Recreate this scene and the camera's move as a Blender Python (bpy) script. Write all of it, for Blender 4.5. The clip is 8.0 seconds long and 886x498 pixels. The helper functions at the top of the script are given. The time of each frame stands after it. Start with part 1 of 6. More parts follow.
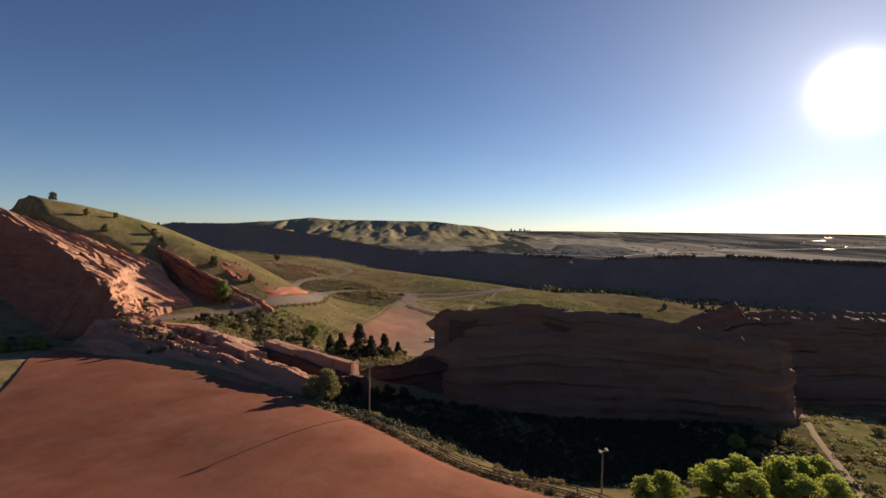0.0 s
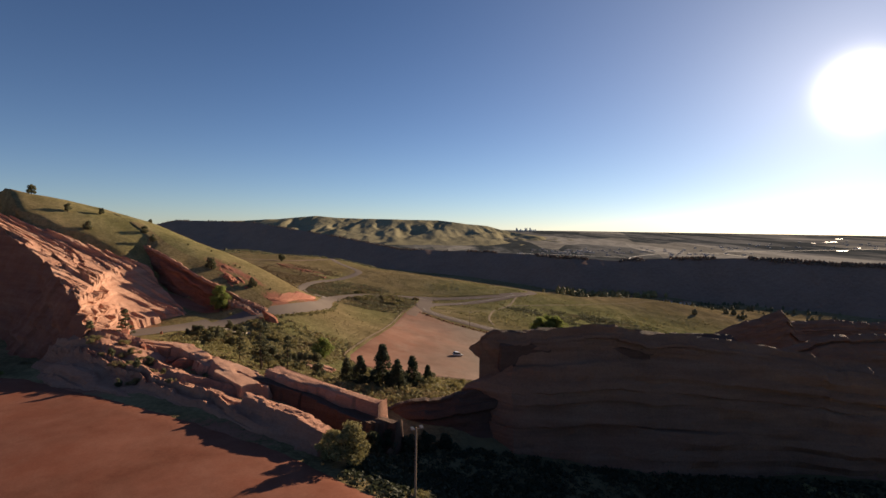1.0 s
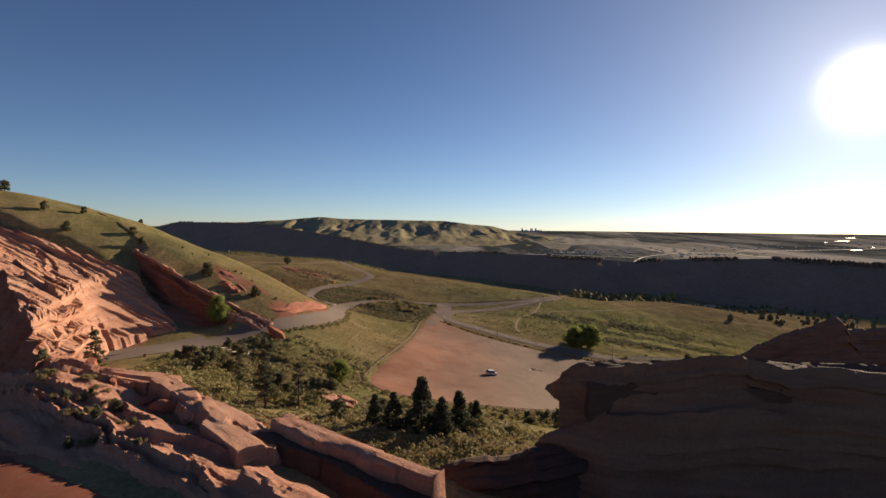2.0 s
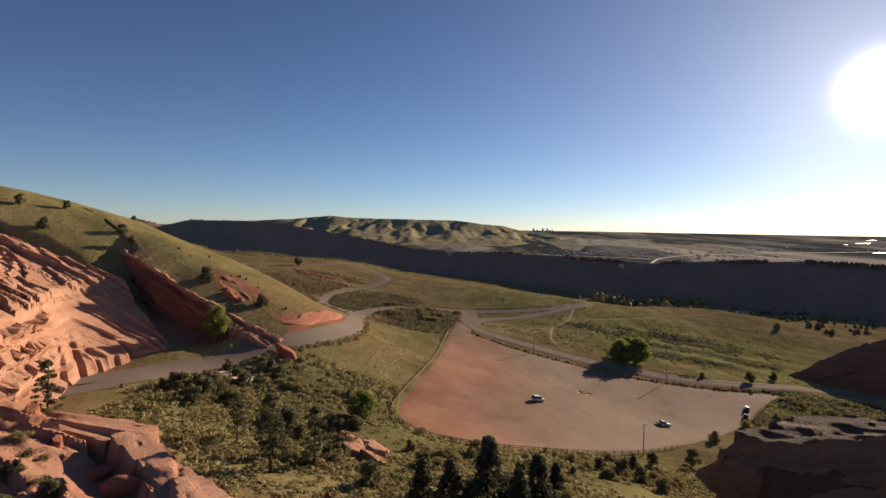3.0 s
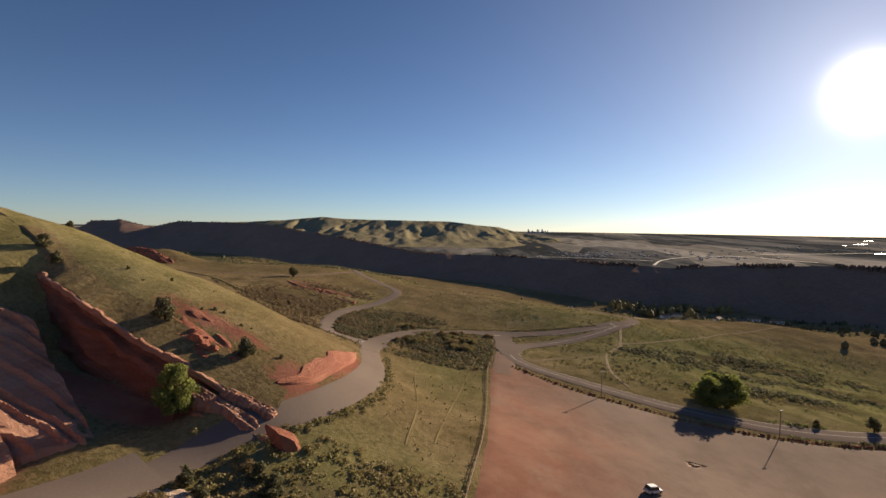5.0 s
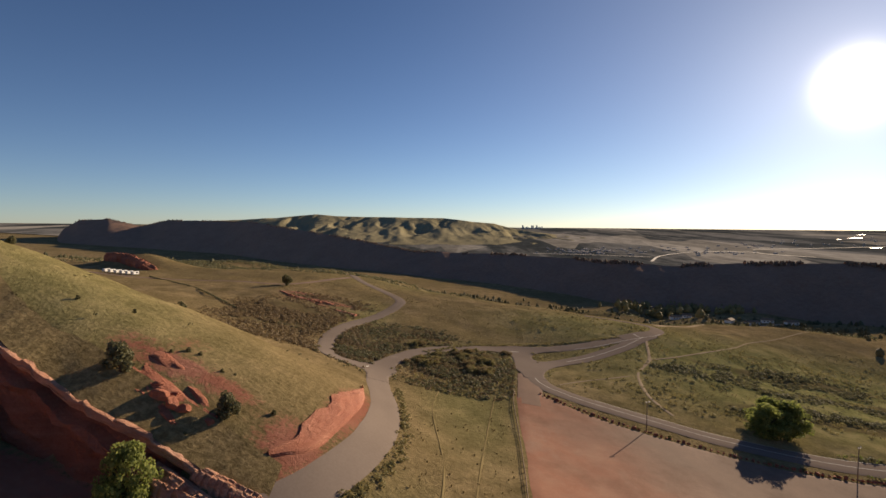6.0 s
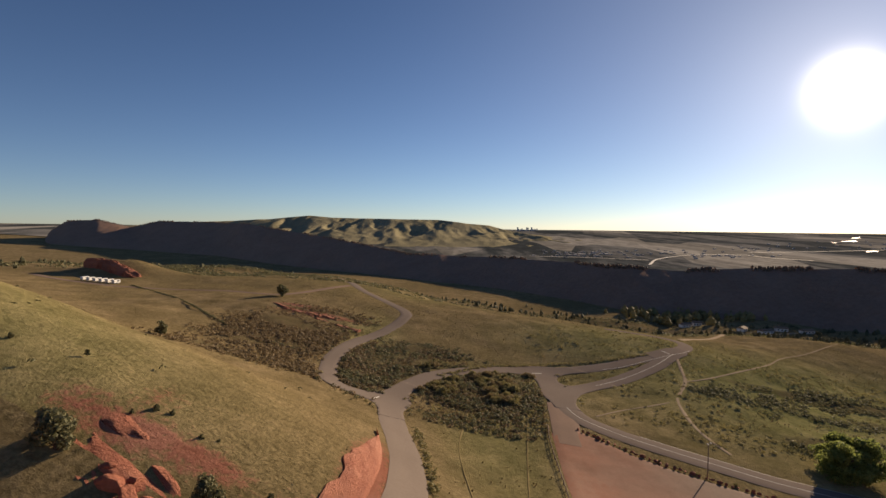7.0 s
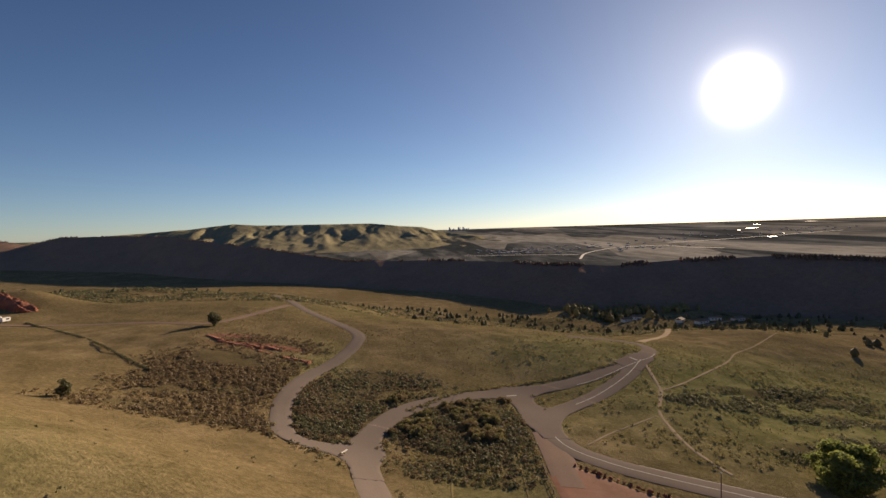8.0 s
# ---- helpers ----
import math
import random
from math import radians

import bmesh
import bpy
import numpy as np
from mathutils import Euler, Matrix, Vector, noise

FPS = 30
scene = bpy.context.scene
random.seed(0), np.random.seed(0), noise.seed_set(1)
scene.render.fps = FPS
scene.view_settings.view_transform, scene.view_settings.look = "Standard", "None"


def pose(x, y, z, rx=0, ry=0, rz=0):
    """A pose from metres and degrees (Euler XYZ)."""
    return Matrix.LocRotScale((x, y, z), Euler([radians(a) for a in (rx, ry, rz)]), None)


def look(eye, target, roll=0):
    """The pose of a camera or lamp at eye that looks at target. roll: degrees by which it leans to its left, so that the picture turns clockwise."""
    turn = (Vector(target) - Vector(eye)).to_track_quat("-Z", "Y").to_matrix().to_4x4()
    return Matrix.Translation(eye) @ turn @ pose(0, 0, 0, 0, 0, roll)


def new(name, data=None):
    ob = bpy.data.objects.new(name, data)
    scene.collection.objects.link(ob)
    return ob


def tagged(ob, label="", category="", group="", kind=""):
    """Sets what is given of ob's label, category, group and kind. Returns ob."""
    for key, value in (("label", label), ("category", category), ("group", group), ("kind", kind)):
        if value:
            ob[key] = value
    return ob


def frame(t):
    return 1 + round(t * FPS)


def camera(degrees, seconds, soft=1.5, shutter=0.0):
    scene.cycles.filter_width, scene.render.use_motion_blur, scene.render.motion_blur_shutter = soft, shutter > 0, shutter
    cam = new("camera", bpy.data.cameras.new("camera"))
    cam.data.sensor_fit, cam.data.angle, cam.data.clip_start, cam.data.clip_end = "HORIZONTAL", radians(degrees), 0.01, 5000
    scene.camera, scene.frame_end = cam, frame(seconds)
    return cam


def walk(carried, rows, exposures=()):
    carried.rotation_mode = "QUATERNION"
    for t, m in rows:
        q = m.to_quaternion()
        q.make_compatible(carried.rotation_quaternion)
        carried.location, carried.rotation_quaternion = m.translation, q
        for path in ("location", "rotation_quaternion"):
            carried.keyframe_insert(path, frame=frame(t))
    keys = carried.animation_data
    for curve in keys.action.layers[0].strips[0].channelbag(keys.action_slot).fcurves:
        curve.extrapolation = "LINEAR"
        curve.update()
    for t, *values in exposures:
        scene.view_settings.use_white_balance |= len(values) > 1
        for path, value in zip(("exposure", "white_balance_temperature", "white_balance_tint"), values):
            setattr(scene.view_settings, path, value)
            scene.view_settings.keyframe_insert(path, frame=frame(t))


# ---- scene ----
cam = camera(81.9, 8.0)
PATH = [
    (0, (-0.726, -3.674, 53.338), (-0.709, -1.675, 53.261), 0.6),
    (0.5, (-5.402, 11.098, 53.552), (-5.392, 13.096, 53.472), 1.0),
    (1, (-10.457, 26.265, 53.426), (-10.455, 28.263, 53.345), 0.9),
    (1.5, (-15.899, 41.189, 52.994), (-15.898, 43.187, 52.916), 0.6),
    (3, (-30.803, 85.307, 52.813), (-30.852, 87.305, 52.732), 1.0),
    (3.5, (-36.127, 99.57, 52.14), (-36.173, 101.568, 52.061), 0.7),
    (4, (-41.205, 113.247, 51.579), (-41.242, 115.245, 51.505), 0.6),
    (4.5, (-45.625, 125.79, 52.766), (-45.651, 127.789, 52.694), 0.9),
    (6, (-57.939, 164.844, 58.93), (-57.931, 166.842, 58.838), 0.5),
    (6.5, (-62.261, 176.958, 59.791), (-62.23, 178.956, 59.703), 0.6),
    (7, (-66.515, 188.972, 61.081), (-66.482, 190.97, 60.995), 0.7),
    (7.5, (-70.252, 201.151, 63.548), (-70.109, 203.144, 63.457), -0.5),
    (8, (-76.243, 210.643, 65.576), (-75.944, 212.619, 65.493), -1.7),
]
walk(cam, [(t, look(eye, target, roll)) for t, eye, target, roll in PATH], [(0.0, 0.80, 7400, 11), (4.5, 0.80, 7400, 11), (6.0, 0.79, 7500, 11), (8.0, 0.67, 7600, 12)])

# ---- light ----
SUN_AZ, SUN_EL = radians(39.6), radians(14.2)          # azimuth to the right of +y
TO_SUN = Vector((math.sin(SUN_AZ) * math.cos(SUN_EL), math.cos(SUN_AZ) * math.cos(SUN_EL), math.sin(SUN_EL)))

world = bpy.data.worlds.new("sky")
scene.world = world
world.use_nodes = True
wn, wl = world.node_tree.nodes, world.node_tree.links
background = wn["Background"]
sky = wn.new("ShaderNodeTexSky")
sky.sky_type, sky.sun_disc = "NISHITA", False
sky.sun_elevation, sky.sun_rotation = SUN_EL, SUN_AZ
sky.altitude, sky.air_density, sky.dust_density, sky.ozone_density = 1900, 0.85, 0.35, 3.0


def world_math(op, a, b=None):
    k = wn.new("ShaderNodeMath")
    k.operation = op
    for sock, val in zip(k.inputs, (a, b)):
        if isinstance(val, (int, float)):
            sock.default_value = val
        elif val is not None:
            wl.new(val, sock)
    return k.outputs[0]


# the glow that haze makes round the low sun, which the sky model without its disc leaves out
towards = wn.new("ShaderNodeVectorMath")
towards.operation = "DOT_PRODUCT"
wl.new(wn.new("ShaderNodeTexCoord").outputs["Generated"], towards.inputs[0])
towards.inputs[1].default_value = Vector((0.6135, 0.7603, 0.2130))       # haze is brightest just under the sun
near_sun = world_math("MAXIMUM", towards.outputs["Value"], 0.0)
glow = 0.0
for sharp, bright in ((1500.0, 40.0), (160.0, 1.2), (45.0, 1.2), (9.0, 1.3)):
    glow = world_math("ADD", world_math("MULTIPLY", world_math("POWER", near_sun, sharp), bright), glow)
tint = wn.new("ShaderNodeMix")
tint.data_type, tint.blend_type = "RGBA", "ADD"
tint.inputs["Factor"].default_value = 1.0
cool = wn.new("ShaderNodeMix")
cool.data_type, cool.blend_type = "RGBA", "MULTIPLY"
cool.inputs["Factor"].default_value = 1.0
up = wn.new("ShaderNodeSeparateXYZ")
wl.new(wn.new("ShaderNodeTexCoord").outputs["Generated"], up.inputs[0])
haze = wn.new("ShaderNodeValToRGB")
haze.color_ramp.elements[0].position, haze.color_ramp.elements[0].color = 0.0, (0.86, 0.89, 1.0, 1)
haze.color_ramp.elements[1].position, haze.color_ramp.elements[1].color = 0.42, (0.64, 0.74, 0.90, 1)
wl.new(up.outputs["Z"], haze.inputs["Fac"])
wl.new(haze.outputs["Color"], cool.inputs[7])
wl.new(sky.outputs["Color"], cool.inputs[6])
wl.new(cool.outputs[2], tint.inputs[6])
glow_colour = wn.new("ShaderNodeMix")
glow_colour.data_type, glow_colour.blend_type = "RGBA", "MULTIPLY"
glow_colour.inputs["Factor"].default_value = 1.0
glow_colour.inputs[7].default_value = (1.0, 0.95, 0.93, 1)
wl.new(glow, glow_colour.inputs[6])
wl.new(glow_colour.outputs[2], tint.inputs[7])
wl.new(tint.outputs[2], background.inputs["Color"])
background.inputs["Strength"].default_value = 0.060

sun_data = bpy.data.lights.new("sun", "SUN")
sun_data.energy, sun_data.angle, sun_data.color = 5.0, radians(0.6), (1.0, 0.83, 0.645)
sun = new("sun", sun_data)
sun.rotation_mode = "QUATERNION"
sun.rotation_quaternion = TO_SUN.to_track_quat("Z", "Y")
sun.location = (0, 0, 300)


# ---- materials ----
def material(name, rough=0.9, metal=0.0, gloss=0.25):
    m = bpy.data.materials.new(name)
    m.use_nodes = True
    b = m.node_tree.nodes["Principled BSDF"]
    b.inputs["Roughness"].default_value, b.inputs["Metallic"].default_value = rough, metal
    b.inputs["Specular IOR Level"].default_value = gloss
    return m, m.node_tree.nodes, m.node_tree.links, b


def noise_tex(n, l, coords, scale, detail=6.0, rough=0.6, stretch=None):
    t = n.new("ShaderNodeTexNoise")
    t.inputs["Scale"].default_value, t.inputs["Detail"].default_value, t.inputs["Roughness"].default_value = scale, detail, rough
    if stretch:
        mp = n.new("ShaderNodeMapping")
        mp.inputs["Scale"].default_value = stretch
        l.new(coords, mp.inputs["Vector"])
        coords = mp.outputs["Vector"]
    l.new(coords, t.inputs["Vector"])
    return t.outputs["Fac"]


def ramp(n, l, fac, stops):
    r = n.new("ShaderNodeValToRGB")
    e = r.color_ramp.elements
    while len(e) < len(stops):
        e.new(0.5)
    for k, (at, col) in enumerate(stops):
        e[k].position, e[k].color = at, (*col, 1) if len(col) == 3 else col
    l.new(fac, r.inputs["Fac"])
    return r.outputs["Color"]


def mix(n, l, fac, a, b, mode="MIX"):
    x = n.new("ShaderNodeMix")
    x.data_type, x.blend_type = "RGBA", mode
    if isinstance(fac, float):
        x.inputs["Factor"].default_value = fac
    else:
        l.new(fac, x.inputs["Factor"])
    for sock, v in ((x.inputs[6], a), (x.inputs[7], b)):
        if isinstance(v, tuple):
            sock.default_value = (*v, 1)
        else:
            l.new(v, sock)
    return x.outputs[2]


def bump(n, l, b, fac, strength, distance):
    k = n.new("ShaderNodeBump")
    k.inputs["Strength"].default_value, k.inputs["Distance"].default_value = strength, distance
    l.new(fac, k.inputs["Height"])
    l.new(k.outputs["Normal"], b.inputs["Normal"])


def world_coords(n):
    return n.new("ShaderNodeNewGeometry").outputs["Position"]


def two_scale(name, low, mid, high, big=0.05, small=1.5, rough=0.95, relief=0.3, grain=None, metal=0.0, stretch=None):
    """Colour varied at two scales, with a fine relief."""
    m, n, l, b = material(name, rough, metal, 0.0 if rough >= 1 else 0.25)
    p = world_coords(n)
    f1 = noise_tex(n, l, p, big, 4)
    f2 = noise_tex(n, l, p, small, 8, 0.7, stretch)
    c1 = ramp(n, l, f1, ((0.35, low), (0.65, mid)))
    c2 = ramp(n, l, f2, ((0.4, mid), (0.68, high)))
    l.new(mix(n, l, 0.5, c1, c2), b.inputs["Base Color"])
    if relief:
        bump(n, l, b, f2, relief, grain or 0.3)
    return m


def ground_material():
    m, n, l, b = material("dry_grassland", 1.0, 0.0, 0.0)
    p = world_coords(n)
    wide = noise_tex(n, l, p, 0.012, 5, 0.55)
    mid = noise_tex(n, l, p, 0.09, 6, 0.65)
    fine = noise_tex(n, l, p, 0.9, 8, 0.75)
    grass = ramp(n, l, mid, ((0.32, (0.180, 0.139, 0.071)), (0.5, (0.282, 0.213, 0.115)), (0.68, (0.385, 0.290, 0.163))))
    green = ramp(n, l, fine, ((0.35, (0.138, 0.110, 0.054)), (0.65, (0.290, 0.222, 0.116))))
    base = mix(n, l, ramp(n, l, wide, ((0.42, (0, 0, 0)), (0.6, (0.8, 0.8, 0.8)))), grass, green)
    tuft = ramp(n, l, fine, ((0.34, (0.62, 0.6, 0.58)), (0.6, (1.05, 1.05, 1.05))))
    base = mix(n, l, 0.7, base, tuft, "MULTIPLY")
    lush = n.new("ShaderNodeAttribute")
    lush.attribute_name = "lush"
    herb = ramp(n, l, mid, ((0.3, (0.168, 0.178, 0.068)), (0.5, (0.290, 0.282, 0.114)), (0.7, (0.435, 0.388, 0.178))))
    herb = mix(n, l, 0.6, herb, ramp(n, l, fine, ((0.36, (0.6, 0.6, 0.6)), (0.6, (1.05, 1.05, 1.05)))), "MULTIPLY")
    base = mix(n, l, lush.outputs["Fac"], base, herb)
    # leaf litter and low growth under the brush, held in the attribute "litter"
    under = n.new("ShaderNodeAttribute")
    under.attribute_name = "litter"
    leafy = ramp(n, l, mid, ((0.35, (0.105, 0.084, 0.046)), (0.65, (0.185, 0.150, 0.080))))
    lum = n.new("ShaderNodeMath")
    lum.operation = "MULTIPLY_ADD"
    l.new(mid, lum.inputs[0])
    lum.inputs[1].default_value = 0.9
    l.new(under.outputs["Fac"], lum.inputs[2])
    base = mix(n, l, ramp(n, l, lum.outputs[0], ((0.72, (0, 0, 0)), (1.0, (0.9, 0.9, 0.9)))), base, leafy)
    # bare red soil, held in the attribute "soil"
    at = n.new("ShaderNodeAttribute")
    at.attribute_name = "soil"
    soil = ramp(n, l, mid, ((0.3, (0.27, 0.105, 0.07)), (0.7, (0.40, 0.19, 0.135))))
    add = n.new("ShaderNodeMath")
    add.operation = "MULTIPLY_ADD"
    l.new(fine, add.inputs[0])
    add.inputs[1].default_value = 1.1
    l.new(at.outputs["Fac"], add.inputs[2])
    base = mix(n, l, ramp(n, l, add.outputs[0], ((0.80, (0, 0, 0)), (1.02, (1, 1, 1)))), base, soil)
    l.new(base, b.inputs["Base Color"])
    bump(n, l, b, fine, 0.8, 0.55)
    if "Diffuse Roughness" in b.inputs:
        b.inputs["Diffuse Roughness"].default_value = 0.4
    return m


def sandstone(name, pale, red, dark):
    m, n, l, b = material(name, 0.92)
    tc = n.new("ShaderNodeTexCoord").outputs["Object"]
    beds = noise_tex(n, l, tc, 0.12, 7, 0.65, (0.35, 0.35, 5.0))
    blot = noise_tex(n, l, tc, 0.15, 6, 0.6)
    fine = noise_tex(n, l, tc, 2.2, 8, 0.7)
    c = ramp(n, l, beds, ((0.3, dark), (0.48, red), (0.66, pale)))
    c = mix(n, l, 0.45, c, ramp(n, l, blot, ((0.35, red), (0.65, pale))))
    c = mix(n, l, 0.5, c, ramp(n, l, fine, ((0.3, (0.6, 0.58, 0.56)), (0.6, (1.0, 1.0, 1.0)))), "MULTIPLY")
    l.new(c, b.inputs["Base Color"])
    s = n.new("ShaderNodeMath")
    s.operation = "ADD"
    l.new(beds, s.inputs[0]), l.new(fine, s.inputs[1])
    bump(n, l, b, s.outputs[0], 0.8, 0.7)
    return m


def leaf_material(name, dark, light, through_light=0.32):
    m, n, l, b = material(name, 0.75)
    r = n.new("ShaderNodeNewGeometry").outputs["Random Per Island"]
    o = n.new("ShaderNodeObjectInfo").outputs["Random"]
    c = ramp(n, l, r, ((0.0, dark), (1.0, light)))
    c = mix(n, l, 0.35, c, ramp(n, l, o, ((0.0, dark), (1.0, light))))
    l.new(c, b.inputs["Base Color"])
    tr = n.new("ShaderNodeBsdfTranslucent")
    l.new(c, tr.inputs["Color"])
    ms = n.new("ShaderNodeMixShader")
    ms.inputs["Fac"].default_value = through_light
    l.new(b.outputs["BSDF"], ms.inputs[1]), l.new(tr.outputs["BSDF"], ms.inputs[2])
    l.new(ms.outputs["Shader"], n["Material Output"].inputs["Surface"])
    return m


def plain(name, colour, rough=0.6, metal=0.0):
    m, n, l, b = material(name, rough, metal)
    f = noise_tex(n, l, n.new("ShaderNodeTexCoord").outputs["Object"], 3.0, 5)
    l.new(ramp(n, l, f, ((0.3, tuple(0.85 * c for c in colour)), (0.7, colour))), b.inputs["Base Color"])
    b.inputs["Specular IOR Level"].default_value = 0.5
    return m


GROUND = ground_material()
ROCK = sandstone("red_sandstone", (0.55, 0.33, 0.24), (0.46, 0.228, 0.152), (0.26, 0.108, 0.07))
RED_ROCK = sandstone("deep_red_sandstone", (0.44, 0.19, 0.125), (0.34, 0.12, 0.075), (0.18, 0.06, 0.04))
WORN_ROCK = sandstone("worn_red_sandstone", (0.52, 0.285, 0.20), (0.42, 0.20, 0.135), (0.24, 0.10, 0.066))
PALE_ROCK = sandstone("pale_sandstone", (0.70, 0.58, 0.46), (0.62, 0.48, 0.37), (0.42, 0.30, 0.22))
# dark rock: shade and warm bounce on monolith and crags are in this colour
DARK_ROCK = sandstone("shade_toned_sandstone", (0.30, 0.17, 0.113), (0.235, 0.12, 0.076), (0.145, 0.07, 0.044))
# deeper red for the rim face, its shade put into the colour
RIM_SHADE_ROCK = sandstone("rim_shade_sandstone", (0.36, 0.16, 0.11), (0.27, 0.105, 0.07), (0.145, 0.055, 0.038))
# near-black copy of the sandstone: deep shade put into the colour
SHADE_ROCK = sandstone("shade_dark_sandstone", (0.15, 0.09, 0.066), (0.11, 0.06, 0.044), (0.065, 0.036, 0.027))
ASPHALT = two_scale("asphalt", (0.15, 0.122, 0.105), (0.185, 0.152, 0.132), (0.235, 0.195, 0.168), 0.06, 2.0, 1.0, 0.15, 0.05)
BARK = two_scale("bark", (0.05, 0.035, 0.025), (0.09, 0.06, 0.04), (0.13, 0.09, 0.06), 1.0, 8.0, 0.95, 0.5, 0.05)
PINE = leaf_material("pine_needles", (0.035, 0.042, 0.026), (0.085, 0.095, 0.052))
PONDEROSA = leaf_material("long_pine_needles", (0.075, 0.078, 0.042), (0.165, 0.155, 0.085))
JUNIPER = leaf_material("juniper_leaves", (0.09, 0.093, 0.052), (0.20, 0.19, 0.10))
OAK = leaf_material("scrub_oak_leaves", (0.16, 0.145, 0.062), (0.36, 0.305, 0.135))
BRIGHT = leaf_material("cottonwood_leaves", (0.20, 0.25, 0.05), (0.46, 0.50, 0.12), 0.55)
LEAFY = leaf_material("scrub_willow_leaves", (0.12, 0.155, 0.045), (0.30, 0.33, 0.10), 0.5)
RUSSET = leaf_material("russet_brush_leaves", (0.145, 0.105, 0.06), (0.29, 0.215, 0.12))
DRY = leaf_material("dry_brush_leaves", (0.15, 0.115, 0.06), (0.32, 0.25, 0.13))
WOOD = two_scale("weathered_timber", (0.16, 0.11, 0.075), (0.24, 0.17, 0.12), (0.32, 0.24, 0.17), 0.8, 6.0, 0.9, 0.3, 0.03)
STEEL = plain("galvanised_steel", (0.30, 0.28, 0.26), 0.5, 0.6)


def lot_material(name, red, pale, grey, split, width):
    """Compacted earth: red at one side, greyer gravel towards the other."""
    m, n, l, b = material(name, 1.0, 0.0, 0.08)
    p = world_coords(n)
    sep = n.new("ShaderNodeSeparateXYZ")
    l.new(p, sep.inputs[0])
    f1 = noise_tex(n, l, p, 0.03, 6, 0.6)
    f2 = noise_tex(n, l, p, 0.11, 7, 0.7)
    f3 = noise_tex(n, l, p, 3.0, 6, 0.7)
    k = n.new("ShaderNodeMath")
    k.operation = "MULTIPLY_ADD"
    l.new(f1, k.inputs[0])
    k.inputs[1].default_value = width * 1.2
    l.new(sep.outputs["X"], k.inputs[2])
    mr = n.new("ShaderNodeMapRange")
    mr.inputs["From Min"].default_value, mr.inputs["From Max"].default_value = split, split + width
    l.new(k.outputs[0], mr.inputs["Value"])
    c = mix(n, l, ramp(n, l, f2, ((0.38, (0, 0, 0)), (0.7, (1, 1, 1)))), red, pale)
    c = mix(n, l, mr.outputs["Result"], c, grey)
    worn = noise_tex(n, l, p, 0.055, 7, 0.7, (1.0, 0.6, 1.0))
    c = mix(n, l, ramp(n, l, worn, ((0.56, (0, 0, 0)), (0.72, (0.55, 0.55, 0.55)))), c, tuple(min(1.0, 1.35 * k) for k in grey))
    blot = noise_tex(n, l, p, 0.045, 8, 0.75)
    c = mix(n, l, 0.8, c, ramp(n, l, blot, ((0.36, (0.72, 0.70, 0.68)), (0.5, (1.0, 1.0, 1.0)), (0.66, (1.18, 1.16, 1.14)))), "MULTIPLY")
    c = mix(n, l, 0.45, c, ramp(n, l, f3, ((0.3, (0.7, 0.7, 0.7)), (0.65, (1.05, 1.05, 1.05)))), "MULTIPLY")
    l.new(c, b.inputs["Base Color"])
    bump(n, l, b, f3, 0.3, 0.08)
    return m


LOT_LOW = lot_material("red_gravel", (0.25, 0.115, 0.078), (0.29, 0.165, 0.118), (0.205, 0.150, 0.120), -5.0, 40.0)
LOT_HIGH = lot_material("red_earth", (0.205, 0.073, 0.046), (0.25, 0.108, 0.074), (0.20, 0.105, 0.076), 40.0, 60.0)


# ---- mesh helpers ----
def mesh_of(name, verts, faces, mat, smooth=True):
    me = bpy.data.meshes.new(name)
    me.from_pydata([tuple(v) for v in verts], [], [tuple(f) for f in faces])
    if mat:
        me.materials.append(mat)
    me.polygons.foreach_set("use_smooth", [smooth] * len(me.polygons))
    me.update()
    return me


def grid_faces(nu, nv, wrap=False):
    """Quads of a grid of nu rows of nv points."""
    out = []
    for i in range(nu - 1):
        for j in range(nv - (0 if wrap else 1)):
            k = (j + 1) % nv
            out.append((i * nv + j, i * nv + k, (i + 1) * nv + k, (i + 1) * nv + j))
    return out


def crisp(me, degrees=32):
    """Smooth shading that breaks at the edges of the beds."""
    me.set_sharp_from_angle(angle=math.radians(degrees))
    return me


def part(name, me, parent, label=""):
    ob = new(name, me)
    ob.parent = parent
    return tagged(ob, label)


def bm_mesh(name, bm, mat, smooth=False):
    me = bpy.data.meshes.new(name)
    bm.to_mesh(me)
    bm.free()
    me.materials.append(mat)
    me.polygons.foreach_set("use_smooth", [smooth] * len(me.polygons))
    return me


def fbm(x, y, z=0.0, octaves=4):
    return noise.fractal((x, y, z), 0.9, 2.1, octaves)


# ---- the lie of the land: spot heights on round metres, joined by one smooth surface ----
TERRACE = [(-10, 0, 18), (-60, 40, 17.5), (-40, 70, 18.5), (-10, 88, 19), (-54, 102, 19), (-58, 112, 20), (-66, 118, 19.4), (-98, 136, 18.6), (-82, 127, 19.4), (-72, 112, 20.2), (-82, 116, 19.6), (-66, 102, 19.6), (-46, 107, 18.3), (-112, 142, 19), (-106, 124, 19.5), (-94, 156, 19.6), (-82, 144, 18.8), (-68, 131, 20), (-74, 150, 20), (-54, 130, 20), (-43, 118, 19.2), (-32, 107, 18.6), (-86, 164, 19), (-66, 154, 18), (-48, 140, 17), (-33, 124, 15.5), (20, 70, 17), (-100, 60, 16),
           (0, -80, 18), (-100, -80, 16), (60, 80, 8), (107, 145, 0), (40, 108, 5), (2, 106, 9), (24, 88, 5), (2, 89, 12.5), (14, 77, 12), (60, 0, 8), (120, 60, 2), (90, 200, -10), (200, 150, -15), (140, -60, 0)]
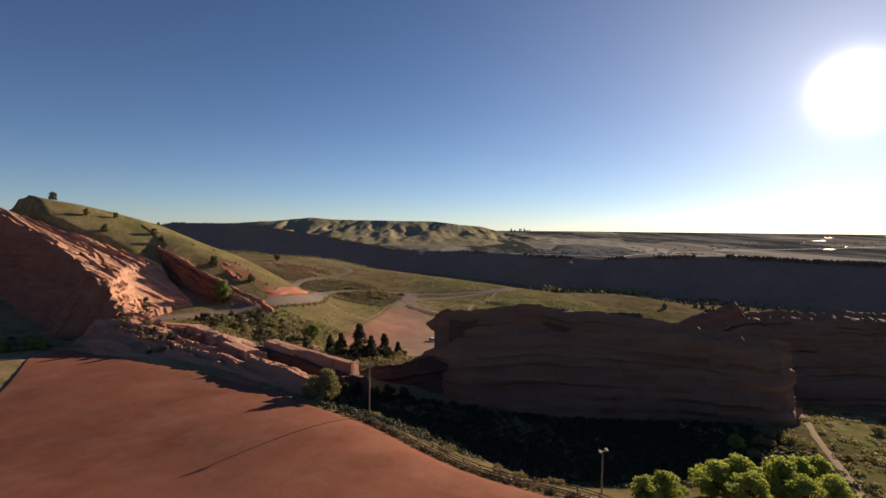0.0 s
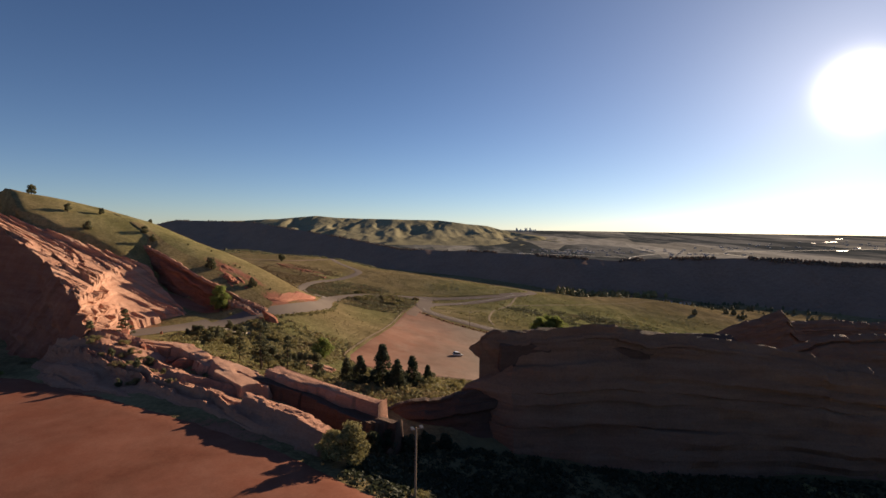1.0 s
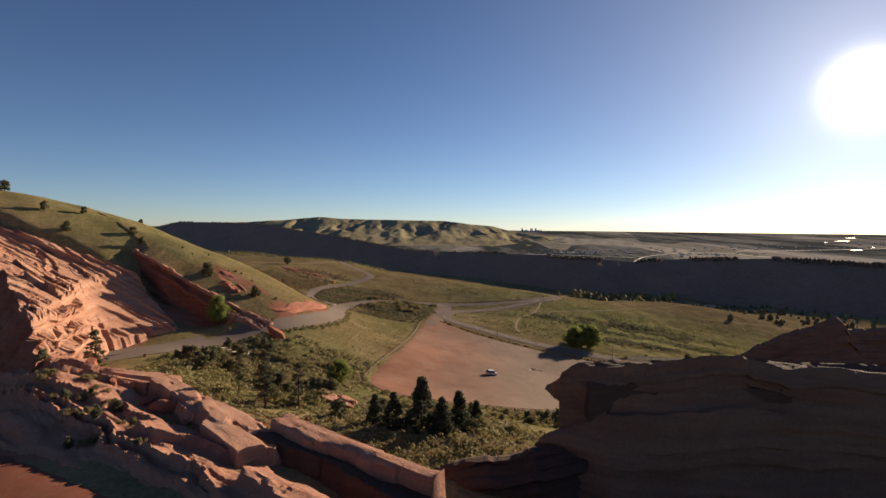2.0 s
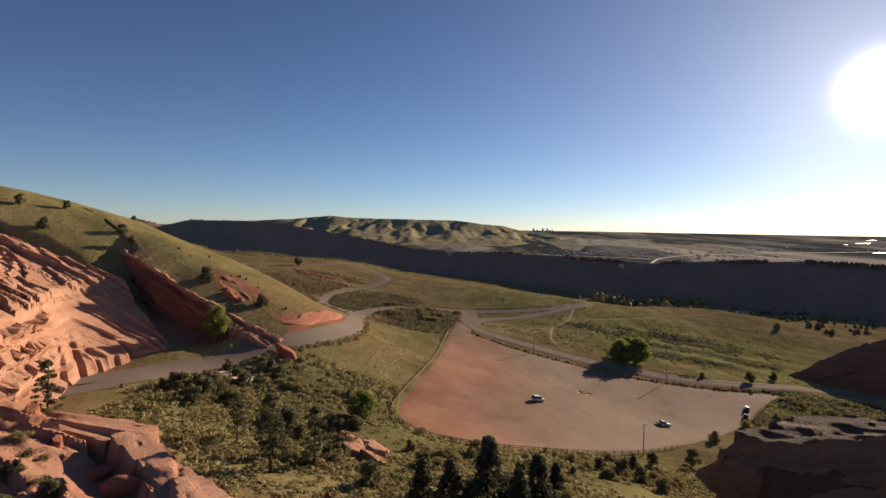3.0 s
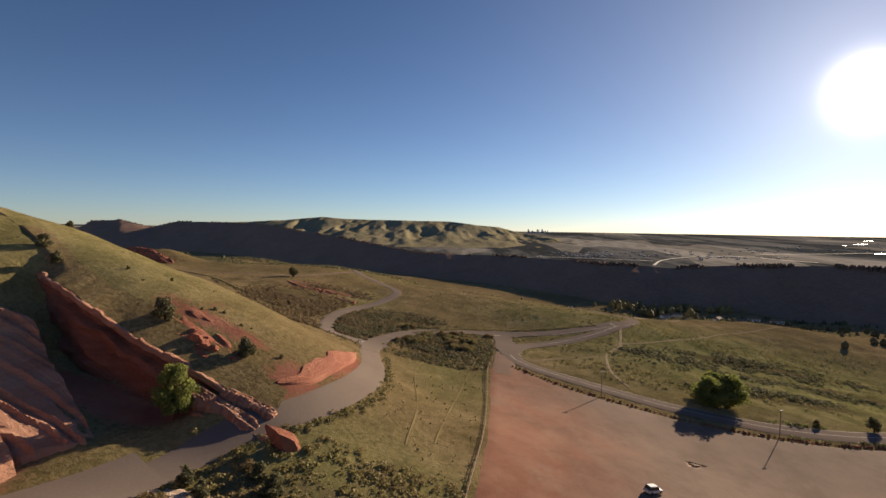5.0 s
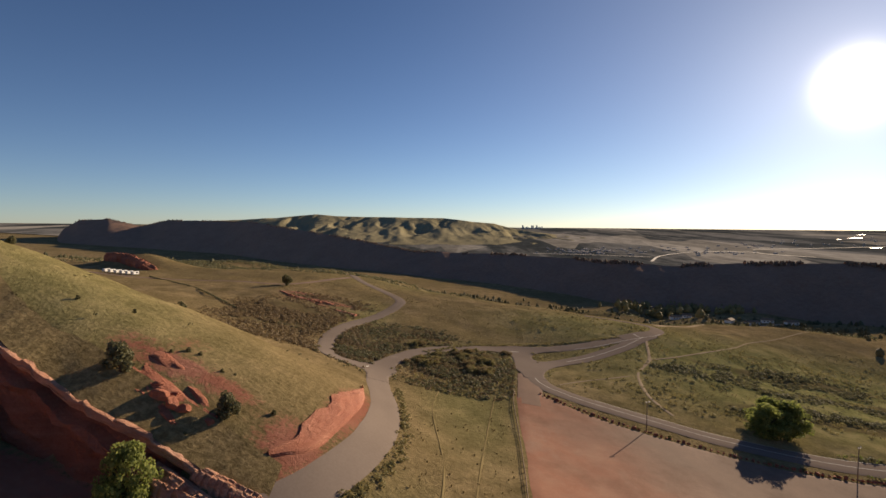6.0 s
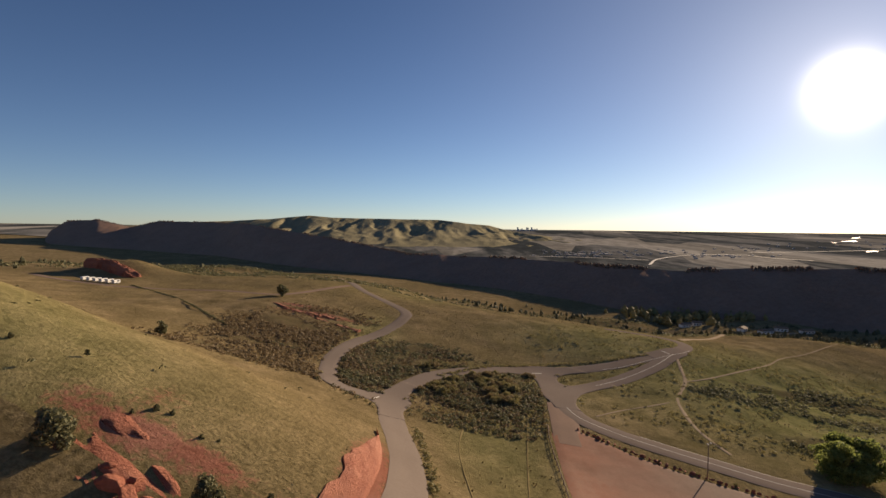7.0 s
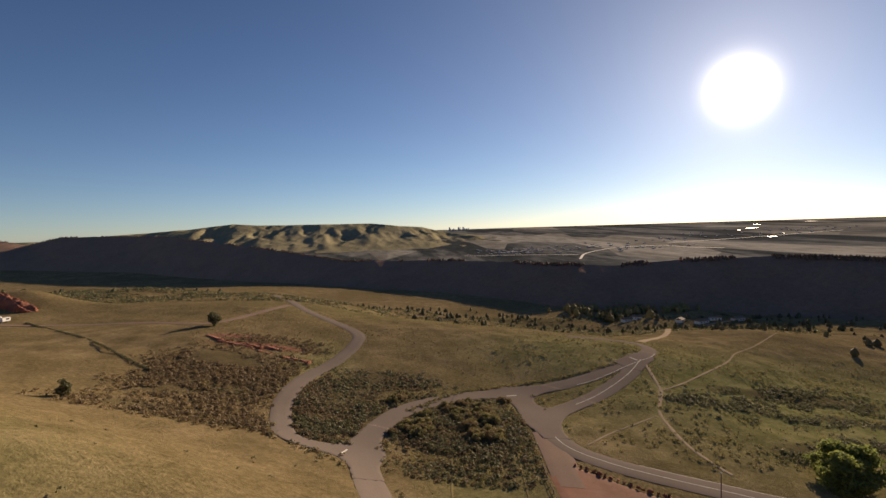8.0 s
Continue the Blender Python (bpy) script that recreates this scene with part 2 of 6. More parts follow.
LOWER = [(-10, 150, 14), (-30, 152, 14), (-15, 114, 10), (-4, 124, 8), (-27, 127, 12), (-50, 190, 8), (-20, 190, 4), (20, 185, -2), (60, 210, -9), (-66, 165, 13), (-47, 226, 4), (-12, 205, 0.3),
         (-3, 251, -2.8), (45, 265, -13), (-20, 308, -0.5), (-25, 336, 2), (-26, 363, 2.5), (30, 345, -6), (68, 335, -11), (110, 330, -17), (30, 220, -9), (90, 260, -17), (150, 250, -20)]
ROADSIDE = [(-112, 188, 18), (-102, 200, 18), (-97, 226, 16), (-79, 235, 17), (-72, 285, 13.5), (-76, 325, 9.5), (-82, 344, 9), (-70, 372, 7.5), (-35, 397, 3.5),
            (-20, 394, 1.5), (21, 408, 1), (57, 440, 1.5), (-97, 355, 12), (-104, 383, 14), (-104, 425, 15), (-77, 453, 14.5), (-92, 500, 16), (-119, 572, 17), (-59, 287, 8)]
HILL = [(-111, 250, 33.5), (-101, 252, 30), (-138, 257, 43.5), (-120, 247, 37.5), (-100, 245, 26.8), (-169, 249, 55), (-87, 242, 21), (-182, 284, 60), (-156, 280, 54), (-133, 282, 44.5), (-106, 284, 34), (-90, 280, 26),
        (-120, 312, 28), (-140, 330, 28), (-200, 240, 65), (-260, 240, 78), (-330, 220, 90), (-250, 320, 54), (-230, 380, 34), (-180, 330, 38), (-230, 180, 62), (-161, 368, 25), (-141, 445, 23), (-184, 476, 24), (-211, 483, 24),
        (-140, 226, 27), (-122, 222, 19), (-126, 205, 16.5), (-220, 120, 40), (-150, 150, 16)]
RIM = [(-176, 270, 50), (-155, 262, 46), (-138, 252, 42.5), (-126, 245.5, 38.5), (-117, 243.5, 33.6), (-99, 240.5, 25.2), (-91, 238.5, 21.2), (-83, 236, 18.0)]
MEADOW = [(71, 524, -9), (198, 533, -14), (156, 437, -19), (91, 397, -13), (187, 396, -28), (197, 637, -38), (281, 670, -40), (0, 480, 8), (0, 560, -6), (-50, 540, 8), (100, 480, -5),
          (-20, 590, -12), (60, 600, -22), (-60, 700, -14), (34, 1024, -46), (250, 1000, -48), (-250, 700, 14), (-300, 560, 26), (-400, 450, 40), (-150, 900, -30), (-500, 800, 10), (400, 500, -40), (350, 350, -40), (-400, 1000, -10), (600, 800, -50),
          (-500, 100, 80), (0, -300, 20), (400, -100, -20), (700, 400, -48)]
SPOTS = np.array(TERRACE + LOWER + ROADSIDE + HILL + MEADOW, float)


def _kernel(d2):
    return 0.5 * d2 * np.log(d2 + 1e-9)


def _spline():
    p = SPOTS[:, :2] / 100.0
    n = len(p)
    k = _kernel(((p[:, None] - p[None]) ** 2).sum(-1)) + 0.02 * np.eye(n)
    q = np.c_[np.ones(n), p]
    a = np.block([[k, q], [q.T, np.zeros((3, 3))]])
    return p, np.linalg.solve(a, np.r_[SPOTS[:, 2], 0, 0, 0])


KNOTS, WEIGHTS = _spline()


def inside(poly, x, y):
    """Signed distance to a polygon's edge, positive inside."""
    x, y = np.asarray(x, float), np.asarray(y, float)
    best, odd = np.full(x.shape, 1e9), np.zeros(x.shape, bool)
    for (ax, ay), (bx, by) in zip(poly, poly[1:] + poly[:1]):
        ex, ey = bx - ax, by - ay
        t = np.clip(((x - ax) * ex + (y - ay) * ey) / (ex * ex + ey * ey), 0, 1)
        best = np.minimum(best, np.hypot(x - ax - t * ex, y - ay - t * ey))
        hit = (ay > y) != (by > y)
        odd ^= hit & (x < ax + (y - ay) / (ey if abs(ey) > 1e-9 else 1e-9) * ex)
    return np.where(odd, best, -best)


def slab_plane(x, y):
    """The dip of the beds in the great slab."""
    return 36.873 + -0.416 * (x + 130) + -0.168 * (y - 200)


SLAB_PLAN = [(-204, 232), (-178, 237), (-155, 241), (-137, 242), (-126, 236), (-109, 223), (-115, 218), (-123, 205), (-113, 188), (-96, 150), (-116, 168), (-136, 188), (-160, 205), (-200, 226)]


def heights(x, y):
    """Height of the land, with neither roughness nor road beds."""
    x, y = np.asarray(x, float), np.asarray(y, float)
    p = np.stack([x, y], -1).reshape(-1, 2) / 100.0
    z = np.empty(len(p))
    for i in range(0, len(p), 20000):
        q = p[i : i + 20000]
        z[i : i + 20000] = _kernel(((q[:, None] - KNOTS[None]) ** 2).sum(-1)) @ WEIGHTS[:-3] + WEIGHTS[-3] + q @ WEIGHTS[-2:]
    z = z.reshape(x.shape)
    roll = np.sin(x * 0.023 + 1.6 * np.sin(y * 0.011)) * np.sin(y * 0.027 + 1.1 * np.sin(x * 0.015) + 0.7) + 0.5 * np.sin(x * 0.05 + y * 0.03) * np.sin(y * 0.06 - x * 0.02)
    z = z + 3.2 * roll * np.clip((y - 500) / 120, 0, 1) * np.clip((900 - y) / 100, 0, 1)
    z = z + 9 * np.exp(-(((x + 280) / 28) ** 2 + ((y - 550) / 24) ** 2))       # a knoll behind the trailers
    far = np.hypot(x - 0, y - 350)
    blend = np.clip((far - 650) / 700, 0, 1)
    blend = blend * blend * (3 - 2 * blend)
    plain_z = -60 + np.clip((np.hypot(x, y) - 1900) / 3000, 0, 1) * 106
    z = np.clip(z, -52, 110) * (1 - blend) + plain_z * blend
    # the ground breaks off along the rim of the hill
    rim_y = np.interp(x, [p[0] for p in RIM], [p[1] for p in RIM])
    step = np.clip((rim_y + 3.5 - y) / 2.5, 0, 1) * np.clip((x + 148) / 18, 0, 1) * np.clip((-92 - x) / 10, 0, 1) * np.clip((y - 185) / 15, 0, 1)
    floor = 17.5 + np.maximum(0, -108 - x) * 0.38
    z = z - step * np.maximum(0, z - floor)
    # the great slab lies on it
    z = np.where(inside(SLAB_PLAN, x, y) > 0, np.minimum(z, np.maximum(slab_plane(x, y) - 3.5, 14.0)), z)
    # and its south cliff stands over the upper lot
    across = -(x * 0.685 + y * 0.73)
    cut = np.clip((across + 45) / 4, 0, 1) * np.clip((-94 - x) / 6, 0, 1) * np.clip((x + 270) / 40, 0, 1) * np.clip((y - 128) / 8, 0, 1)
    return z - cut * np.maximum(0, z - (19 + np.maximum(0, -150 - x) * 0.25))


def height(x, y):
    return float(heights(np.array([x]), np.array([y]))[0])


def smooth_line(points, step=3.0):
    """Catmull-Rom through plan points."""
    p = [np.array(q, float) for q in points]
    p = [2 * p[0] - p[1]] + p + [2 * p[-1] - p[-2]]
    out = []
    for i in range(1, len(p) - 2):
        a, b, c, d = p[i - 1 : i + 3]
        n = max(2, int(np.linalg.norm(c - b) / step))
        for t in np.arange(n) / n:
            out.append(0.5 * (2 * b + (c - a) * t + (2 * a - 5 * b + 4 * c - d) * t * t + (3 * b - 3 * c + d - a) * t**3))
    out.append(p[-2])
    return np.array(out)


ROADS = {
    "west_road": (6.4, [(-190, 104), (-150, 115), (-122, 124), (-104, 133)]),
    "park_road": (7.2, [(-124, 178), (-116, 182), (-109, 190), (-101, 206), (-90, 228), (-78, 243), (-71.5, 264), (-71.5, 290), (-77, 320), (-79, 342), (-75, 358), (-65, 375), (-48, 388), (-29, 395), (-12.5, 399), (1, 403.7), (16.5, 411), (40.5, 427.6), (56, 438.5), (64.5, 450), (66, 460), (60, 467), (48, 470), (30, 474)]),
    "north_road": (6.0, [(-78, 341), (-90, 341.6), (-98.5, 347), (-102, 361), (-103, 375.5), (-99.4, 397), (-88.7, 423), (-82, 446), (-82, 462), (-95, 490), (-120, 543), (-150, 640)]),
    "pullout_road": (11.0, [(-128, 192), (-119, 196), (-110, 203), (-102, 212), (-97, 219)]),
    "lot_road": (8.6, [(-22, 395), (-22.5, 376), (-22.5, 360), (-20.5, 347), (-12, 338.5), (0, 332.5), (14, 327), (30, 321), (60, 314.5), (82, 314.5), (105, 319), (136, 331), (190, 345), (260, 352)]),
    "link_road": (7.0, [(-21, 368), (-8.5, 380), (10, 393), (32, 412), (52, 434)]),
    "lot_entrance": (8.5, [(-24, 358), (-25.5, 346), (-27.5, 334), (-28.5, 326)]),
    "cabin_road": (4.5, [(-330, 520), (-290, 492), (-251, 477), (-215, 476.5), (-183, 475), (-160, 466), (-148, 471), (-138, 500), (-125, 542)]),
    "foot_trail": (1.4, [(49, 428), (43.5, 411), (38.5, 397.5), (28.5, 382), (24.5, 374), (20.5, 356), (20.5, 344), (22, 336)]),
    "cross_trail": (0.9, [(38.5, 397.5), (56, 408), (85, 430), (109, 449.6), (129, 469), (162, 492), (205, 525)]),
    "spur_trail": (0.55, [(24.8, 376), (12.5, 368.6), (-2, 359.5), (-14, 350)]),
    "meadow_track": (0.4, [(-52, 250), (-48, 280), (-43, 312), (-37, 345)]),
    "side_track": (0.32, [(-58, 245), (-57, 270), (-60, 310), (-56, 340)]),
    "valley_track": (4.5, [(72, 472), (104, 508), (137, 549), (198, 638), (258, 686), (300, 695)]),
    "gully_path": (1.7, [(45, 20), (62, 62), (78, 90), (92, 118), (107, 146), (112, 170), (108, 200)]),
}
LINES = {k: smooth_line(v) for k, (w, v) in ROADS.items()}
LOWER_LOT = [(-46, 222), (-42.5, 211), (-34.5, 204.5), (-21, 204.5), (-2, 211.5), (17, 222.5), (37, 237), (63.5, 259), (83, 279), (99, 297), (113, 311), (100, 308), (82, 305.5), (56, 305.5), (35, 308.5), (18.5, 313), (0, 319.5), (-12.5, 326.5), (-25, 337), (-31.5, 335), (-33.5, 325), (-35.5, 300), (-39.5, 262)]
UPPER_LOT = [(-112, 138), (-103, 138), (-66, 119), (-36, 105), (-14, 88), (9, 68.5), (19, 61), (34, 46), (50, -60), (-80, -80), (-82, 60), (-90, 98), (-110, 134)]


DIRT = ("foot_trail", "valley_track", "gully_path", "cross_trail", "spur_trail", "meadow_track", "side_track")


def paved(x, y, leave=()):
    """How near a lot or road is: metres to its edge, negative on it."""
    d = -np.maximum(inside(LOWER_LOT, x, y), inside(UPPER_LOT, x, y))
    for k, (w, v) in ROADS.items():
        if k in leave:
            continue
        line = LINES[k][::2]
        x0, x1, y0, y1 = line[:, 0].min() - 15, line[:, 0].max() + 15, line[:, 1].min() - 15, line[:, 1].max() + 15
        m = (x > x0) & (x < x1) & (y > y0) & (y < y1)
        if m.any():
            q = np.hypot(x[m][:, None] - line[None, :, 0], y[m][:, None] - line[None, :, 1]).min(1) - w / 2
            d[m] = np.minimum(d[m], q)
    return d


def soil_at(x, y):
    """Bare red soil: the road bank, the outcrop on the hill, the rock feet."""
    s = np.zeros(np.shape(x))
    for cx, cy, rx, ry, v in ((-77.5, 277, 4.5, 20, 0.7), (-83, 250, 7, 10, 0.6), (-106, 256.5, 9, 4, 0.62), (-97.5, 256.5, 8, 3.2, 0.6), (-114.5, 257.5, 4.5, 4.5, 0.48), (-107, 265, 4, 5, 0.36), (-60, 140, 30, 18, 0.4), (-82, 131, 26, 7, 0.55), (-50, 110, 20, 6, 0.5), (-105, 178, 18, 20, 0.3), (-116, 207, 7, 16, 0.4), (-118, 236, 22, 7, 0.75), (-85, 158, 20, 12, 0.4), (-120, 430, 26, 5, 0.56), (-132, 441, 18, 4, 0.52), (-130, 395, 30, 26, 0.24), (-104, 268, 30, 20, 0.12), (-165, 240, 25, 14, 0.2), (-72, 185, 16, 10, 0.2)):
        s = np.maximum(s, v * np.exp(-(((x - cx) / rx) ** 2 + ((y - cy) / ry) ** 2)))
    return s


def lush_at(x, y):
    """Greener, better watered grass: the east meadow, the gully, the road loop."""
    s = np.zeros(np.shape(x))
    for cx, cy, rx, ry, v in ((130, 390, 130, 75, 0.95), (30, 440, 60, 40, 0.6), (-45, 372, 34, 22, 0.9), (-64, 200, 40, 42, 0.95), (20, 190, 50, 30, 0.6), (-20, 560, 120, 60, 0.35), (100, 110, 70, 60, 0.9), (-150, 268, 48, 26, 0.5), (-48, 330, 16, 50, 0.5), (-95, 410, 14, 40, 0.5)):
        s = np.maximum(s, v * np.exp(-(((x - cx) / rx) ** 2 + ((y - cy) / ry) ** 2) ** 1.5))
    return s


def litter_at(x, y):
    """Ground under dense brush."""
    s = np.zeros(np.shape(x))
    for cx, cy, rx, ry, v in ((-127, 392, 27, 34, 0.62), (-118, 352, 34, 9, 0.6), (-86, 370, 16, 32, 0.75), (-72, 398, 20, 14, 0.55), (-50, 366, 28, 27, 0.75), (-50, 338, 22, 16, 0.35), (-68, 205, 30, 26, 0.6), (-30, 185, 40, 18, 0.45), (20, 200, 40, 18, 0.4), (-115, 436, 22, 10, 0.4),
                              # the last entry also darkens the ground of the shaded hollow before the monolith
                              (110, 408, 60, 7, 0.6), (140, 385, 60, 8, 0.55), (90, 352, 50, 9, 0.6), (0, 640, 160, 16, 0.55), (-160, 690, 120, 18, 0.5), (200, 610, 80, 18, 0.4), (-30, 760, 300, 30, 0.55), (-330, 640, 90, 26, 0.4), (45, 120, 60, 40, 0.8)):
        s = np.maximum(s, v * np.exp(-(((x - cx) / rx) ** 2 + ((y - cy) / ry) ** 2) ** 2))
    return s


def warped(n_fine, lo, hi, far_lo, far_hi, n_far):
    """Even steps from lo to hi, growing steps beyond."""
    t = np.linspace(0, 1, n_far + 1)[1:] ** 2.2
    return np.r_[(lo - t * (lo - far_lo))[::-1], np.linspace(lo, hi, n_fine), hi + t * (far_hi - hi)]


def build_ground():
    xs = warped(230, -300, 390, -4900, 4900, 40)
    ys = warped(250, -20, 730, -1500, 4900, 45)
    gx, gy = np.meshgrid(xs, ys, indexing="ij")
    fx, fy = gx.ravel(), gy.ravel()
    z = heights(fx, fy)
    pav = paved(fx, fy)
    rough = np.array([fbm(a * 0.03, b * 0.03) * 0.9 + fbm(a * 0.13, b * 0.13, 5.0, 3) * 0.35 for a, b in zip(fx, fy)])
    rough *= 1 - np.exp(-((((fx + 80) / 10) ** 2 + ((fy - 274) / 30) ** 2) ** 2))
    z = z + rough * np.clip(pav / 8, 0, 1) - 0.26 * np.clip(1 - paved(fx, fy, DIRT) / 2.0, 0, 1)
    me = mesh_of("ground", np.c_[fx, fy, z], grid_faces(len(xs), len(ys)), GROUND)
    me.flip_normals()
    lush = me.attributes.new("lush", "FLOAT", "POINT")
    lush.data.foreach_set("value", lush_at(fx, fy).astype(np.float32))
    soil = me.attributes.new("soil", "FLOAT", "POINT")
    soil.data.foreach_set("value", soil_at(fx, fy).astype(np.float32))
    litter = me.attributes.new("litter", "FLOAT", "POINT")
    litter.data.foreach_set("value", litter_at(fx, fy).astype(np.float32))
    return tagged(new("ground", me), "rolling dry grassland with green and straw patches", "ground", kind="structure")


build_ground()


def ribbon(name, line, width, mat, label, lift=0.06):
    d = np.gradient(line, axis=0)
    d /= np.linalg.norm(d, axis=1)[:, None]
    side = np.c_[-d[:, 1], d[:, 0]]
    cols = np.linspace(-0.5, 0.5, 7)
    wob = np.array([fbm(a * 0.15, b * 0.15, 3.0, 3) for a, b in line]) * 0.35
    pts = []
    for c in cols:
        q = line + side * (c * (width + wob))[:, None]
        pts.append(np.c_[q, heights(q[:, 0], q[:, 1]) + lift - (0.1 if width < 5 else 0.16) * (abs(c) > 0.49)])
    v = np.stack(pts, 1).reshape(-1, 3)
    me = mesh_of(name, v, grid_faces(len(line), len(cols)), mat)
    me.flip_normals()
    return tagged(new(name, me), label, "road", kind="structure")


DUSTY = two_scale("dusty_asphalt", (0.19, 0.145, 0.118), (0.245, 0.178, 0.142), (0.30, 0.215, 0.17), 0.1, 1.5, 1.0, 0.2, 0.05)
WORN = two_scale("worn_grass", (0.15, 0.12, 0.062), (0.20, 0.16, 0.084), (0.25, 0.20, 0.106), 0.1, 1.5, 1.0, 0.2, 0.08)
TRAIL = two_scale("trodden_earth", (0.27, 0.21, 0.145), (0.33, 0.262, 0.19), (0.40, 0.325, 0.245), 0.1, 1.5, 1.0, 0.2, 0.08)
for k, (w, v) in ROADS.items():
    dirt = k in DIRT
    ribbon(k, LINES[k], w, WORN if k in ("meadow_track", "side_track") else DUSTY if k in ("lot_entrance", "cabin_road") else TRAIL if dirt else ASPHALT, "narrow pale trodden earth trail through grass" if dirt else "worn grey asphalt park road without kerbs", 0.05 if k == "lot_entrance" else 0.10 if dirt or k in ("link_road", "lot_road", "pullout_road") else 0.07)


LINE_PAINT = two_scale("worn_line_paint", (0.42, 0.40, 0.37), (0.55, 0.53, 0.50), (0.68, 0.66, 0.62), 0.3, 2.0, 0.9, 0)


def painted_line(road, start, end, off, label, width=0.16):
    """A strip of paint beside a road's middle line, between two shares of its length."""
    full = smooth_line(ROADS[road][1], 1.0)
    line = full[int(start * len(full)) : int(end * len(full))]
    d = np.gradient(line, axis=0)
    d /= np.linalg.norm(d, axis=1)[:, None]
    side = np.c_[-d[:, 1], d[:, 0]]
    ends = [line + side * (off + e * width / 2) for e in (-1, 1)]
    v = np.stack([np.c_[q, heights(q[:, 0], q[:, 1]) + 0.145] for q in ends], 1).reshape(-1, 3)
    me = mesh_of("road_line", v, grid_faces(len(line), 2), LINE_PAINT)
    me.flip_normals()
    tagged(new("road_line", me), label, "road marking", kind="structure")


painted_line("lot_road", 0.12, 0.75, 0.0, "thin white centre line on the lot road", 0.22)
painted_line("lot_road", 0.2, 0.75, 3.8, "thin white edge line on the lot road", 0.16)
painted_line("link_road", 0.25, 0.95, 0.0, "faded white line on the link road", 0.2)
painted_line("park_road", 0.70, 0.86, -2.9, "faded white edge line on the park road", 0.16)


def stop_bar(x, y, turn, long):
    c, w = math.cos(radians(turn)), math.sin(radians(turn))
    v = []
    for i in np.linspace(-0.5, 0.5, 9):
        for j in (-0.25, 0.25):
            px, py = x + c * i * long - w * j, y + w * i * long + c * j
            v.append((px, py, height(px, py) + 0.15))
    me = mesh_of("stop_bar", v, grid_faces(9, 2), LINE_PAINT)
    me.flip_normals()
    tagged(new("stop_bar", me), "white stop bar painted across the lane", "road marking", kind="structure")


stop_bar(-83.5, 339.8, 68, 4.0)
stop_bar(-24.5, 393, 12, 4.2)
stop_bar(45.5, 431, 120, 4.0)


def build_lot(name, poly, mat, label, lift=0.02, category="parking lot"):
    p = smooth_line(poly + poly[:1], 4.0)[:-1]
    c = p.mean(0)
    rings = np.linspace(0.0, 1.0, 40)[1:]
    v, n = [], len(p)
    for r in rings:
        q = c + (p - c) * r
        v.append(np.c_[q, heights(q[:, 0], q[:, 1]) + lift - (0.25 if r == 1.0 else 0)])
    v = np.concatenate([*v, [[*c, height(*c) + lift]]])
    f = grid_faces(len(rings), n, True) + [(len(v) - 1, j, (j + 1) % n) for j in range(n)]
    me = mesh_of(name, v, f, mat)
    return tagged(new(name, me), label, category, kind="structure")


build_lot("lower_parking_lot", LOWER_LOT, LOT_LOW, "sloping unpaved parking lot of red gravel and grey dust")


def build_junction(cx, cy, reach, roads, fillet):
    """Asphalt where roads run together: their union, with the inner corners rounded off."""
    step = 0.6
    xs, ys = np.arange(cx - reach - 2, cx + reach + 2, step), np.arange(cy - reach - 2, cy + reach + 2, step)
    gx, gy = np.meshgrid(xs, ys, indexing="ij")
    d = np.full(gx.shape, 99.0)
    for k in roads:
        line = smooth_line(ROADS[k][1], 1.0)
        line = line[np.hypot(line[:, 0] - cx, line[:, 1] - cy) < reach * 1.8 + 10]
        q = np.hypot(gx[..., None] - line[:, 0], gy[..., None] - line[:, 1]).min(-1) - ROADS[k][0] / 2
        h = np.maximum(fillet - np.abs(d - q), 0) / fillet
        d = np.minimum(d, q) - h * h * fillet / 4
    d = np.maximum(d, np.hypot(gx - cx, gy - cy) - reach)
    sx, sy = np.gradient(d, step)
    out = d > 0
    x, y = gx - np.where(out, d * sx, 0), gy - np.where(out, d * sy, 0)
    z = heights(x, y) + np.where(out, 0.0, 0.115)
    live = ~out
    quad = live[:-1, :-1] | live[1:, :-1] | live[:-1, 1:] | live[1:, 1:]
    n = len(ys)
    faces = [(i * n + j, (i + 1) * n + j, (i + 1) * n + j + 1, i * n + j + 1) for i, j in np.argwhere(quad)]
    used = sorted({q for f in faces for q in f})
    to = {q: i for i, q in enumerate(used)}
    v = np.c_[x.ravel(), y.ravel(), z.ravel()][used]
    me = mesh_of("road_junction", v, [tuple(to[q] for q in f) for f in faces], ASPHALT)
    tagged(new("road_junction", me), "worn grey asphalt flaring where two roads meet", "road", kind="structure")


build_junction(-22, 380, 27, ("park_road", "lot_road", "link_road"), 9.0)
build_junction(-82, 342, 20, ("park_road", "north_road"), 9.0)
build_junction(48, 431, 16, ("park_road", "link_road"), 6.0)
build_lot("upper_parking_lot", UPPER_LOT, LOT_HIGH, "unpaved parking lot of bare red earth")


# ---- far country ----
def table(x, pairs):
    a = np.array(pairs, float)
    return np.interp(x, a[:, 0], a[:, 1])


# wooded ridge, its colour raised for the glare that veils it against the sun
FOREST = two_scale("glare_lifted_slope", (0.24, 0.155, 0.115), (0.33, 0.215, 0.16), (0.44, 0.30, 0.23), 0.02, 0.16, 1.0, 1.0, 5.0)


